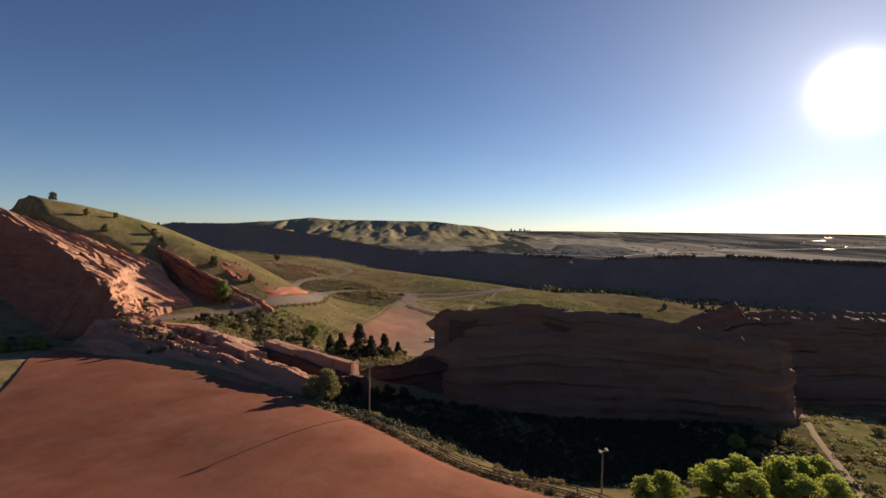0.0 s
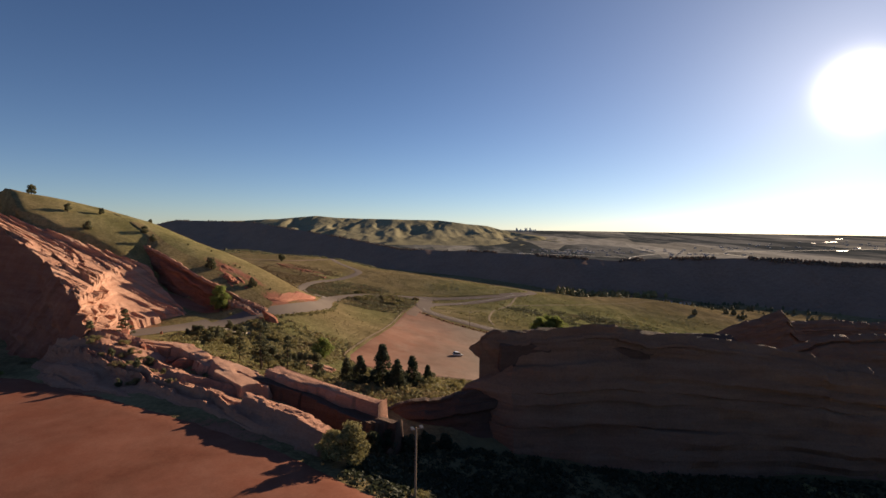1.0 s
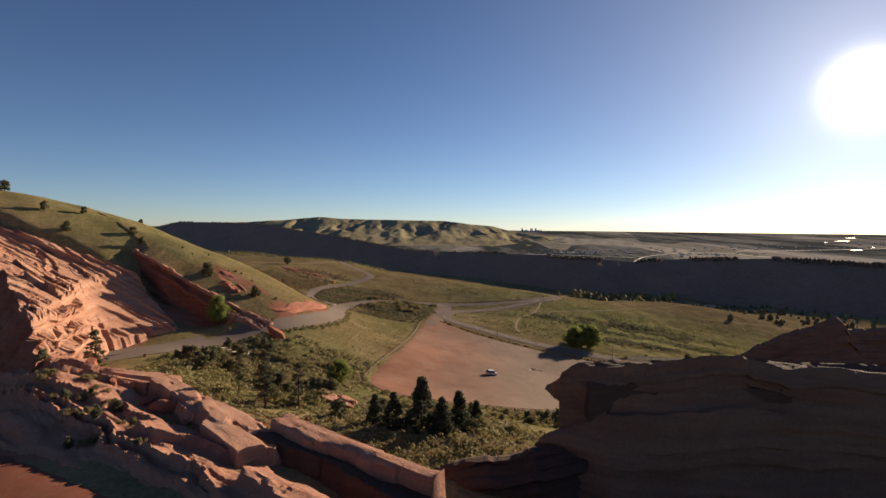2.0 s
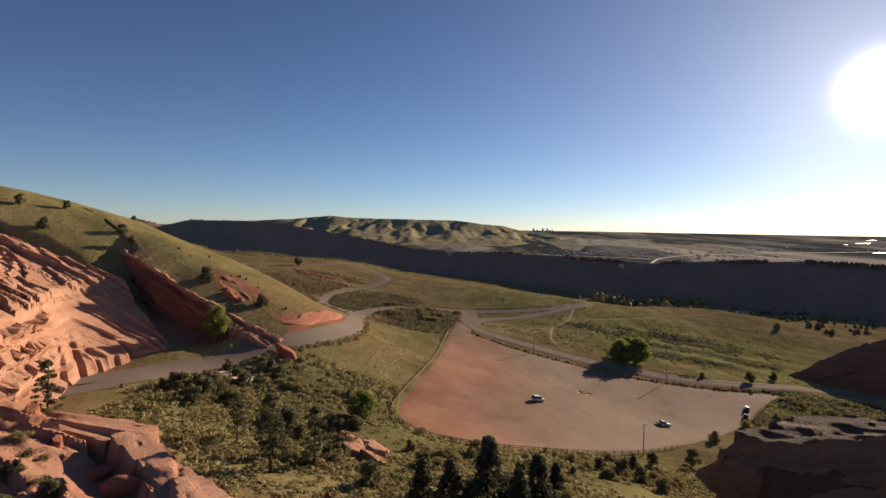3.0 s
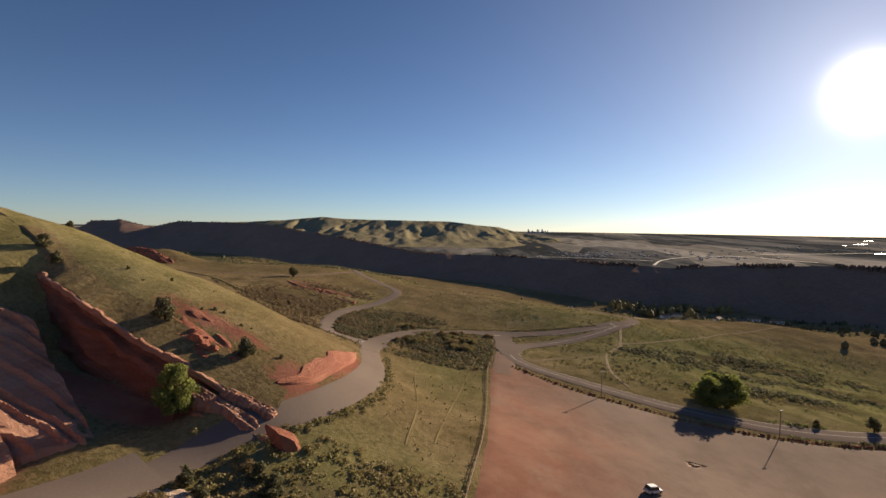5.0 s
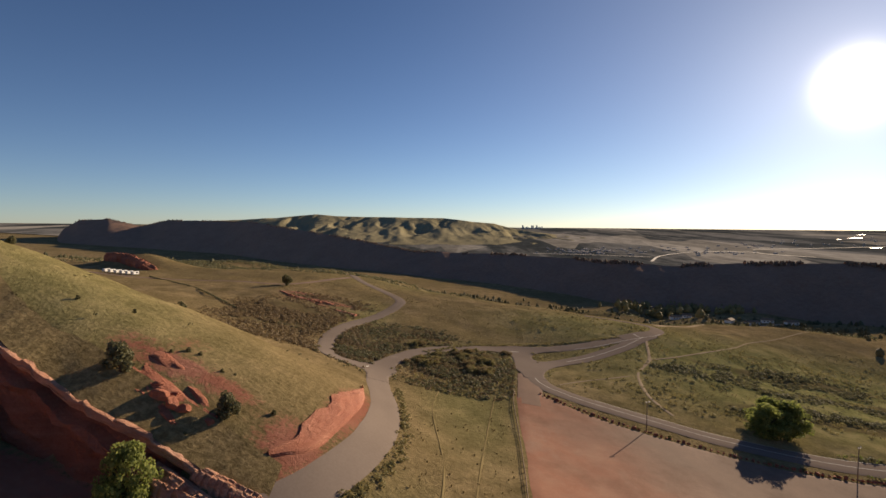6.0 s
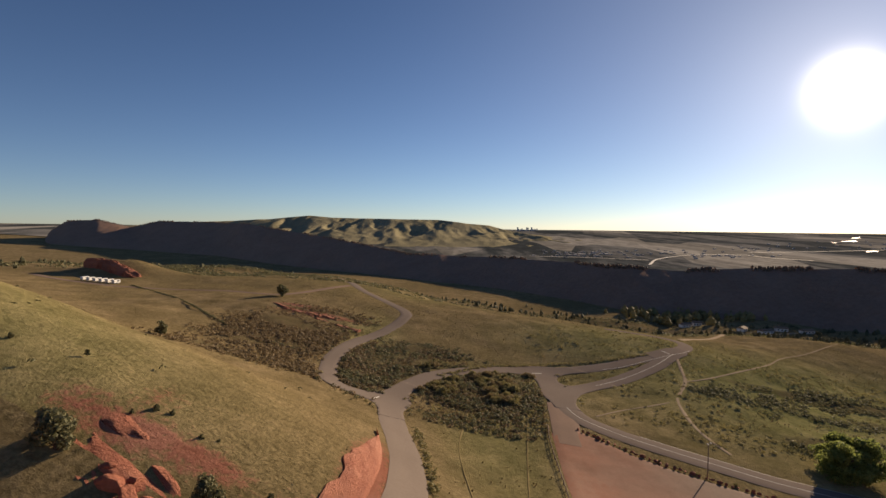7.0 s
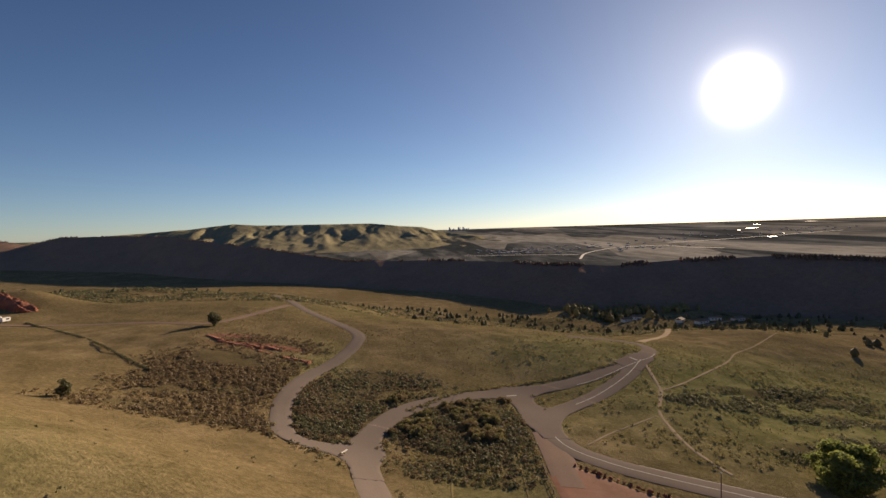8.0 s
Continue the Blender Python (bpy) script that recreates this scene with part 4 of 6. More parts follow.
def ribbed_apron():
    """Upturned beds above the upper lot: gentle backs that dip to the gully, steep broken edges to the lot."""
    at = (-66, 130, 14)
    thing = empty("ribbed_apron", at, "ribbed apron of tilted red sandstone above the parking lot", "rock formation")
    a, b = Vector((-101, 155)), Vector((-28, 106.5))
    g = (b - a).normalized()
    w = Vector((g.y, -g.x))
    long, step = (b - a).length, 0.42
    ss, cc = np.arange(-2, long + 2, step), np.arange(-14, 24, step)
    fa, fb = np.meshgrid(ss, cc, indexing="ij")
    px, py = a.x + g.x * fa + w.x * fb, a.y + g.y * fa + w.y * fb
    land = heights(px, py) - 1.5

    def along(f):
        return np.array([f(float(q)) for q in ss])[:, None]

    crest = np.interp(fa, (0, 12, 24, 34, 52, 74, long), (27, 25.2, 22.4, 21.7, 21.5, 21.1, 20.0)) + along(lambda q: 0.8 * fbm(q * 0.09, 2.0, 1.0, 4))
    wide = np.interp(fa, (0, 20, 45, 62, 76, long), (12, 14, 8.5, 5.5, 4, 2.8)) + along(lambda q: 1.6 * fbm(q * 0.11, 9.0, 3.0, 4))
    back = np.interp(fa, (0, 30, 60, long), (9, 10, 6, 3)) + along(lambda q: 2.0 * fbm(q * 0.1, 5.0, 8.0, 3))
    front = np.clip(fb / wide, 0, 2)
    z = crest + np.where(fb < 0, 0.28 * fb, 0.0) - np.maximum(0, crest - 20.0) * np.clip(front, 0, 1) ** 1.8
    flakes, joints = plates(fa, fb, [(p - 2, q - 14, la, lb, up, ta, tb, sk) for p, q, la, lb, up, ta, tb, sk in plate_set(57, long + 4, 38, 40, (3, 9), (0.8, 2.0), (0.2, 0.8))], 15.0)
    z = bedded(z, px, py, 2.4, 21.0, (0.30, 0.42), 9.0, 2.4)
    z = bedded(z, px, py, 0.85, 27.0, (0.30, 0.42), 6.0, 1.2, 0.6)
    z = z + 0.4 * flakes + 0.5 * joints
    z = z - np.maximum(0, z - (land + 1.55)) * np.clip(front, 0, 1) ** 3
    rock = (front < 1) & (fb > -back) & (fa > -0.5) & (fa < long)
    near = rock.astype(float)
    for _ in range(3):
        near = np.maximum(near, 0.6 * np.maximum.reduce([np.roll(near, 1, 0), np.roll(near, -1, 0), np.roll(near, 1, 1), np.roll(near, -1, 1)]))
    z = np.where(rock, np.maximum(z, land + 1.2), land + np.maximum(0, np.minimum(z, land + 4) - land) * near)
    z[[0, -1]], z[:, [0, -1]] = land[[0, -1]], land[:, [0, -1]]
    v = []
    for i in range(len(ss)):
        for j in range(len(cc)):
            x, y = float(px[i, j]), float(py[i, j])
            q = fbm(x * 0.2, y * 0.2, 5.0, 3) * 0.6
            v.append((x + q, y - q, float(z[i, j])))
    cuts = [0, int(len(ss) * 0.3), int(len(ss) * 0.55), int(len(ss) * 0.78), len(ss) - 1]
    for i, j in zip(cuts, cuts[1:]):
        me = mesh_of("sheet", v[i * len(cc) : (j + 1) * len(cc)], grid_faces(j + 1 - i, len(cc)), WORN_ROCK)
        me.flip_normals()
        part("sheet", shifted(crisp(me), at), thing)

    def top(x, y):
        d = Vector((x, y)) - a
        i, j = int((d.dot(g) - ss[0]) / step), int((d.dot(w) - cc[0]) / step)
        return float(z[min(max(i, 0), len(ss) - 1), min(max(j, 0), len(cc) - 1)])

    return top


apron_top = ribbed_apron()


def lower_ribs():
    """Ribs between the upper parking lot and the gully."""
    for k, (a, b, w, z0, z1, count) in enumerate((((-76, 157), (-48, 130), 5.5, 22.2, 21.0, 14), ((-99, 165), (-80, 159), 7.0, 21.6, 21.4, 14))):
        at = ((a[0] + b[0]) / 2, (a[1] + b[1]) / 2, 14)
        thing = empty("rib_rock", at, "weathered red sandstone rib descending towards the parking lot", "rock formation", "ribs above the lot")
        part("sheet", shifted(rock_sheet("sheet", a, b, w, z0, z1, 31.0 + 6 * k, count // 2 + 2, 0.06, lift=(-0.45, 0.45), half=(0.8, 2.2), size=(5, 15), core=-0.6), at), thing)
    at = (-36, 135, 12)
    thing = empty("narrow_rib", at, "narrow sunlit sandstone rib with a dark side", "rock formation")
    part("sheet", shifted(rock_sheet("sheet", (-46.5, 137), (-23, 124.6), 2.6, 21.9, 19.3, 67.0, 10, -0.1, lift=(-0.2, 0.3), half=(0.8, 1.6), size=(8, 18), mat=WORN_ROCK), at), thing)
    # extra sheet whose dark colour stands for the rib's shaded side
    part("side", shifted(rock_sheet("side", (-48, 134.8), (-20, 120.8), 3.2, 20.4, 16.6, 69.0, 10, 0.1, lift=(-0.3, 0.5), half=(0.8, 1.6), size=(5, 12), mat=SHADE_ROCK), at), thing, "rib side coloured near-black for shade")


lower_ribs()


def strata_rock(name, x0, x1, crest, run, tops, foot, label, seed=0.0, mat=None, layer=1.3, cap=2.0):
    """A ridge of layered rock: stepped beds rise on the south to a crest line (y), a wall drops on the north."""
    nx = int((x1 - x0) / 0.9)
    xs = np.r_[x0 - 3.2, x0 - 2.9, x0 - 2.2, x0 - 1.2, np.linspace(x0, x1, nx)]
    nx += 4
    v = []
    high = max(t for _, t in tops)
    count = int((high - foot) / layer)
    prof = []
    for k in range(count):
        h = k / count
        for e in (0.0, 0.55, 1.0):
            prof.append((h + (e * 0.98 + 0.6 * math.sin(k * 2.4)) / count * (1 if 0 < k < count - 1 else 0.5), k, e))
    for x in xs:
        top = float(table(x, tops)) + 1.5 * fbm(x * 0.035, 0.0, seed, 6) + 0.5 * math.floor(2.0 * fbm(x * 0.06, 4.0, seed, 2))
        out = min(1.0, 0.25 + (x - x0) / 5.0, 0.25 + (x1 - x) / 8.0)
        nose = max(0.0, x0 - x) / 3.2
        top -= 1.4 * nose**2 + 0.5 * math.floor(3 * nose)
        bow = 1.5 * fbm(x * 0.03, 1.0, seed, 3)
        for h, k, e in prof:
            bed = 1.2 * fbm(x * 0.02, k * 1.7, seed, 3) + 0.8 * fbm(x * 0.1, k * 3.1, seed + 2, 4) + 2.2 * fbm(x * 0.04, k * 0.15, seed + 5, 5)
            slope = run * (1 - h) ** 0.9
            y = crest - cap - slope + bed * (1 if h < 0.97 else 0.4) + bow + (0.35 if e == 1.0 else 0.0)
            y = crest + (y - crest) * max(0.08, (0.35 + 0.65 * out) * (1 - nose**2))
            nick = 1.9 * fbm(h * 14.0, 3.0, seed, 3) - 3.0 * math.exp(-(((h - 0.97) / 0.05) ** 2)) + 2.6 * math.exp(-(((h - 0.82) / 0.07) ** 2)) - 2.0 * math.exp(-(((h - 0.64) / 0.07) ** 2)) + 1.6 * fbm(k * 2.7, 1.0, seed, 2)
            xe = x + (nick + 2.6 * fbm(h * 9.0, 0.0, seed, 5) + bed * 0.8 - 1.0 * (1 - h) - 6.0 * (1 - h) ** 2.5) * (1 if x < x0 + 4 else 0) * min(1.0, 1 - (x - x0) / 4.0) - (0 if x < x1 - 4 else (bed * 0.9) * (1 - (x1 - x) / 4.0))
            v.append((xe, y, foot + (top - foot) * h))
        for k, h in ((0.3, 1.0), (0.7, 1.01), (1.0, 0.99), (1.02, 0.8), (1.03, 0.4), (1.05, 0.0)):
            v.append((x, crest - cap + cap * 1.6 * k + bow + 0.4 * fbm(x * 0.2, k * 4, seed, 3), foot + (top - foot) * h + 0.12 * fbm(x * 0.3, k * 3, seed, 3)))
    nv, cut_at = len(prof) + 6, len(prof)
    rows = [v[i * nv : (i + 1) * nv] for i in range(nx)]
    at = ((x0 + x1) / 2, crest, foot)
    thing = empty(name, at, label, "rock formation")
    face = [q for row in rows for q in row[:cut_at]]
    crown = [q for row in rows for q in row[cut_at - 1 :]]
    for piece, pts, count in (("face", face, cut_at), ("crown", crown, nv - cut_at + 1)):
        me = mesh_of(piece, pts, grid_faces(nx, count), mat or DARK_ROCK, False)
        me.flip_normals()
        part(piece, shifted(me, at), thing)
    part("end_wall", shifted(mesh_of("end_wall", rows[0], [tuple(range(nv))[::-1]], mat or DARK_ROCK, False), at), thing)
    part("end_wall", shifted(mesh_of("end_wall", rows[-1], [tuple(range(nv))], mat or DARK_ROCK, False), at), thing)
    return thing


strata_rock("monolith", 1.5, 100, 141, 15, ((1.5, 31), (20, 31.5), (46, 30.5), (62, 27.8), (72, 26.2), (82, 25), (92, 23.5), (100, 22)), -6, "massive layered sandstone monolith toned dark for its shade", seed=1.0, cap=0.6, layer=1.9)
top_rock = bpy.data.objects["monolith"]
# ledge tops get the near-black tone so that they look unlit
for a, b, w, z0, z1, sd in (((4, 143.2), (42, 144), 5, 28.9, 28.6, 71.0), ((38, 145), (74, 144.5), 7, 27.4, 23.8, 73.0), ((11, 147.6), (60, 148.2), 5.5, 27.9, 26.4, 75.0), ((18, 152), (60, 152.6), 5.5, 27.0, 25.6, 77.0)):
    part("ledge", shifted(rock_sheet("ledge", a, b, w, z0, z1, sd, 16, -0.42, lift=(-0.5, 0.5), half=(0.8, 2.2), size=(4, 14), core=-0.6, mat=SHADE_ROCK), tuple(top_rock.location)), top_rock)
# near-black wall stands in for a band of shaded brush
strata_rock("low_wall_rock", -24, 4, 139, 5, ((-24, 13), (-12, 16.5), (-2, 18.5), (4, 19)), 4, "low wall added for the dark shaded brush beside the monolith", seed=3.0, mat=SHADE_ROCK)
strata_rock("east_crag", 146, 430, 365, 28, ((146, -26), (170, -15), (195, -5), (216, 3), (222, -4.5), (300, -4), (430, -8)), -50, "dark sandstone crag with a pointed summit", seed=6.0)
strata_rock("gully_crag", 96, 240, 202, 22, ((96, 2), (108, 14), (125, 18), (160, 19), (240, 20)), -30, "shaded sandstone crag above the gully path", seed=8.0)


def boulder_mesh(name, size, seed, mat=None):
    """A broken block: a ball cut by flat joints, then worn."""
    bm = bmesh.new()
    bmesh.ops.create_icosphere(bm, subdivisions=3, radius=1.0)
    rnd = random.Random(int(seed * 10) + 1)
    cuts = [(Vector((rnd.gauss(0, 1), rnd.gauss(0, 1), rnd.gauss(0, 0.8))).normalized(), rnd.uniform(0.5, 0.8)) for _ in range(11)]
    for q in bm.verts:
        c = q.co.copy()
        for n, d in cuts:
            over = c.dot(n) - d
            if over > 0:
                c -= n * over
        c *= 1.2 + 0.1 * noise.fractal(c * 1.6 + Vector((seed, seed, 0)), 1.0, 2.0, 4)
        q.co = Vector((c.x * size[0], c.y * size[1], c.z * size[2]))
    return crisp(bm_mesh(name, bm, mat or RED_ROCK, True), 28)


BOULDERS = [boulder_mesh("boulder", sz, 3.1 * k) for k, sz in enumerate(((1, 0.8, 0.6), (1, 0.7, 0.8), (0.9, 1, 0.55), (1.1, 0.7, 0.5)))]


def put_boulder(x, y, r, k=0, turn=0, label="rounded red sandstone boulder lying on the slope", group="", lean=0, sink=0.2):
    ob = new("boulder", BOULDERS[k % 4])
    ob.matrix_basis = pose(x, y, height(x, y) + r * (0.5 - sink), lean, 0, turn) @ Matrix.Scale(r, 4)
    return tagged(ob, label, "boulder", group)


ob = new("boulder", boulder_mesh("roadside_boulder", (1.7, 1.6, 4.4), 5.0))
ob.matrix_basis = pose(-78.6, 229.5, height(-78.6, 229.5) + 1.0, 12, -42, 0)
tagged(ob, "tall leaning red boulder beside the park road", "boulder")
def on_slope(name, a, b, width, seed, count, label, proud=0.4, mat=None, **kw):
    """Bare rock that follows the slope it crops out of."""
    a, b = Vector(a), Vector(b)
    g = (b - a).normalized()
    mid = (a + b) / 2
    w = Vector((g.y, -g.x))
    p, q = mid + w * width / 2, mid - w * width / 2
    tilt = (height(*p) - height(*q)) / width
    at = (mid.x, mid.y, height(*mid))
    thing = empty(name, at, label, "rock formation")
    part("sheet", shifted(rock_sheet("sheet", a, b, width, height(*a) + proud, height(*b) + proud, seed, count, tilt, mat=mat, **kw), at), thing)


on_slope("hill_outcrop", (-110, 254.5), (-97, 248), 8, 91.0, 16, "low outcrop of broken red sandstone on the grassy hill", -0.3, RED_ROCK, lift=(-0.2, 0.7), half=(0.6, 1.6), size=(1.5, 4.5), core=-0.6)
on_slope("pale_slab", (-92, 213), (-83, 211), 3.4, 93.0, 5, "pale flat rock slab lying in the brush", 0.4, PALE_ROCK, lift=(0.0, 0.4), half=(1.0, 2.0), size=(3, 5), core=0.0)
for k, (a, b) in enumerate((((-143, 438.5), (-121, 428)), ((-136, 432), (-110, 420.5)), ((-128, 436), (-112, 427)), ((-120, 423.5), (-101, 415.5)))):
    on_slope("eroded_rill", a, b, 1.6, 95.0 + 3 * k, 7, "raw red rill eroded into the brushy slope", 0.25, RED_ROCK, lift=(-0.2, 0.5), half=(0.5, 1.0), size=(3, 8), core=-0.4)
on_slope("gully_outcrop", (-52, 190), (-43, 177), 6, 97.0, 10, "broken red sandstone cropping out of the gully brush", 0.4, WORN_ROCK, lift=(-0.2, 0.9), half=(0.8, 1.8), size=(2, 5), core=-0.2)


def road_bank():
    """A raw red cut bank along the inside of the bend."""
    line = smooth_line([(-85.5, 246), (-80, 252), (-77.6, 262), (-76.6, 272), (-76.4, 284), (-77.5, 294), (-79.5, 303)], 0.5)
    d = np.gradient(line, axis=0)
    d /= np.linalg.norm(d, axis=1)[:, None]
    v = []
    for i, ((x, y), (dx, dy)) in enumerate(zip(line, d)):
        u = i / (len(line) - 1)
        tall = 4.2 * math.sin(math.pi * min(1, u * 1.05 + 0.03)) ** 0.7 * (0.9 + 0.2 * fbm(y * 0.08, 1.0, 2.0, 3))
        for k in range(15):
            h = k / 14
            out = -0.3 + 1.5 * tall * h
            px, py = x - dy * out, y + dx * out
            swell = math.sin(math.pi * h) ** 0.6 * (0.38 + 0.25 * fbm(y * 0.2 + h, h * 2.0, 4.0, 4) + 0.12 * fbm(y * 1.1, h * 4.0, 7.0, 3))
            v.append((px, py, height(px, py) + (0.26 + max(0.0, swell) if 0 < k < 14 else -0.15)))
    me = mesh_of("road_bank", v, grid_faces(len(line), 15), RED_ROCK)
    me.flip_normals()
    tagged(new("road_bank", crisp(me, 40)), "raw red earth bank cut beside the bending road", "bank")


road_bank()
for k, (x, y, r) in enumerate(((-104.2, 248.4, 1.7), (-102, 247.8, 1.5), (-100.4, 247.6, 1.3), (-102.6, 249.8, 1.2), (-105.8, 250, 0.9))):
    put_boulder(x, y, r, k, 50 * k, "red sandstone boulder in a cluster on the hill", "boulders on the hill", sink=0.25)
for k, (x, y, z, r) in enumerate(((-71, 146.5, 22.6, 2.4), (-66.5, 144.5, 22.2, 1.8), (-76, 148.5, 22.6, 1.5), (-58, 134, 21.8, 1.1), (-85, 153, 21.8, 1.2), (-92, 157, 21.8, 1.4))):
    ob = put_boulder(x, y, r, k, 35 + 70 * k, "broken sandstone block perched on the ribbed rock", "blocks on the ribs")
    ob.matrix_basis = pose(x, y, max(height(x, y), apron_top(x, y)) + 0.3 * r, 0, 8, 35 + 70 * k) @ Matrix.Scale(r, 4)
rnd = random.Random(11)
for k in range(14):
    x, y = rnd.choice(((-66, 152), (-84, 165), (-55, 140), (-112, 172), (-108, 182), (-60, 150)))
    put_boulder(x + rnd.gauss(0, 9), y + rnd.gauss(0, 6), rnd.uniform(0.4, 0.9), k, rnd.uniform(0, 360), group="boulders among the ribs")


# ---- vegetation ----
def leaf_cloud(blobs, count, size, seed, cone=False):
    """Many small bent leaf sprays round the given centres (x, y, z, rx, rz); with gaps and an uneven outline."""
    rng = np.random.default_rng(seed)
    b = np.array(blobs, float)
    pick = rng.choice(len(b), count, p=(b[:, 3] ** 2) / (b[:, 3] ** 2).sum())
    d = rng.normal(size=(count, 3))
    d /= np.linalg.norm(d, axis=1)[:, None]
    r = rng.uniform(0.45, 1.0, count) ** 0.5 * rng.uniform(0.85, 1.12, count)
    c = b[pick, :3] + d * r[:, None] * b[pick][:, [3, 3, 4]]
    t = rng.normal(size=(count, 3))
    t -= (t * d).sum(1)[:, None] * d * 0.6
    t /= np.linalg.norm(t, axis=1)[:, None]
    w = np.cross(t, d + rng.normal(size=(count, 3)) * 0.5)
    w /= np.linalg.norm(w, axis=1)[:, None]
    sz = size * rng.uniform(0.55, 1.35, count)[:, None]
    v = np.stack([c - t * sz - w * sz * 0.55, c + t * sz * 0.1 - w * sz * 0.7 + d * sz * 0.25, c + t * sz, c - t * sz * 0.2 + w * sz * 0.7], 1).reshape(-1, 3)
    f = np.arange(count * 4).reshape(-1, 4)
    return v, f


def limb(bm, a, b, r0, r1, sides=6):
    a, b = Vector(a), Vector(b)
    q = (b - a).to_track_quat("Z", "Y")
    rings = []
    for c, r in ((a, r0), (b, r1)):
        rings.append([bm.verts.new(c + q @ Vector((math.cos(k * math.tau / sides) * r, math.sin(k * math.tau / sides) * r, 0))) for k in range(sides)])
    for k in range(sides):
        bm.faces.new((rings[0][k], rings[0][(k + 1) % sides], rings[1][(k + 1) % sides], rings[1][k]))
    bm.faces.new(rings[1])


def plant_parts(kind, seed):
    """Trunk and crown meshes for a plant about as tall as its kind."""
    rng = random.Random(seed)
    bm = bmesh.new()
    if kind == "pine":                  # open ponderosa, 12 m
        limb(bm, (0, 0, -0.5), (0.2, 0.1, 6), 0.28, 0.18), limb(bm, (0.2, 0.1, 6), (0.1, 0.3, 11.5), 0.18, 0.04)
        blobs = []
        for k in range(64):
            z = rng.uniform(2.2, 11.4)
            r = (12.6 - z) * 0.30 * rng.uniform(0.25, 1.0)
            a = rng.uniform(0, math.tau)
            blobs.append((r * math.cos(a), r * math.sin(a), z, rng.uniform(0.35, 0.75), 0.3))
            limb(bm, (0.15, 0.15, z - 0.4), blobs[-1][:3], 0.06, 0.02, 4)
        cloud, mat, count, size = blobs, PONDEROSA, 3000, 0.17
    elif kind == "conifer":             # dense cone, 8 m
        limb(bm, (0, 0, -0.5), (0, 0, 7.5), 0.2, 0.03)
        blobs = []
        for k in range(110):
            z = 0.5 + 7.6 * rng.random() ** 1.4
            r = (8.5 - z) * 0.37 * rng.uniform(0.4, 1.0)
            a = rng.uniform(0, math.tau)
            blobs.append((r * math.cos(a), r * math.sin(a), z, 0.55, 0.6))
        for k in range(10):
            z = 1 + 0.6 * k
            limb(bm, (0, 0, z), (math.cos(k * 2.4) * (8 - z) * 0.25, math.sin(k * 2.4) * (8 - z) * 0.25, z + 0.2), 0.05, 0.01, 4)
        cloud, mat, count, size = blobs, PINE, 4200, 0.22
    elif kind == "juniper":             # rounded, 4 m
        limb(bm, (0, 0, -0.4), (0, 0, 2.4), 0.2, 0.08)
        blobs = []
        for k in range(16):
            a, z = rng.uniform(0, math.tau), rng.uniform(0.6, 3.4)
            r = rng.uniform(0.2, 1.0) * (1.35 - 0.26 * abs(z - 1.6))
            blobs.append((r * math.cos(a), r * math.sin(a), z, rng.uniform(0.5, 0.8), 0.65))
            limb(bm, (0, 0, 0.5), blobs[-1][:3], 0.06, 0.02, 4)
        cloud, mat, count, size = blobs, JUNIPER, 1500, 0.19
    elif kind in ("oak", "brush"):      # thicket, 2 m
        blobs = []
        for k in range(12):
            a, r = rng.uniform(0, math.tau), rng.uniform(0, 1.9)
            z = rng.uniform(0.5, 1.6)
            blobs.append((r * math.cos(a), r * math.sin(a), z, rng.uniform(0.5, 0.85), 0.5))
            limb(bm, (r * 0.4 * math.cos(a), r * 0.4 * math.sin(a), -0.3), blobs[-1][:3], 0.04, 0.015, 4)
        cloud, mat, count, size = blobs, OAK if kind == "oak" else DRY, 1500, 0.12
    else:                               # cottonwood, broad, 9 m
        limb(bm, (0, 0, -0.5), (0.3, 0, 3.2), 0.4, 0.28, 8)
        blobs = []
        for k in range(64):
            a, z = rng.uniform(0, math.tau), rng.uniform(1.6, 8.0)
            r = rng.uniform(0.2, 1.0) * (3.9 - 0.7 * abs(z - 4.2))
            blobs.append((r * math.cos(a), r * math.sin(a), z, rng.uniform(0.6, 1.25), rng.uniform(0.6, 1.0)))
            limb(bm, (0.3, 0, 2.8), blobs[-1][:3], 0.13, 0.03, 5)
        cloud, mat, count, size = blobs, BRIGHT, 7200, 0.20
    v, f = leaf_cloud(cloud, count, size, seed)
    return bm_mesh("trunk", bm, BARK, True), mesh_of("crown", v, f, mat, False)


NAMES = {"pine": "pine_tree", "conifer": "conifer", "juniper": "juniper", "oak": "scrub_oak", "brush": "dry_bush", "cottonwood": "cottonwood"}
LABELS = {"pine": "tall open pine with a bare lower trunk", "conifer": "dense dark cone-shaped conifer", "juniper": "rounded grey-green juniper casting a long shadow",
          "oak": "olive-green scrub oak thicket on the slope", "brush": "straw-brown dry bush among grass", "cottonwood": "leafy bright green broad-crowned tree"}
MESHES = {k: [plant_parts(k, 7 * n + len(k)) for n in range(3)] for k in NAMES}
DARK_CROWN = {}
plant_count = 0


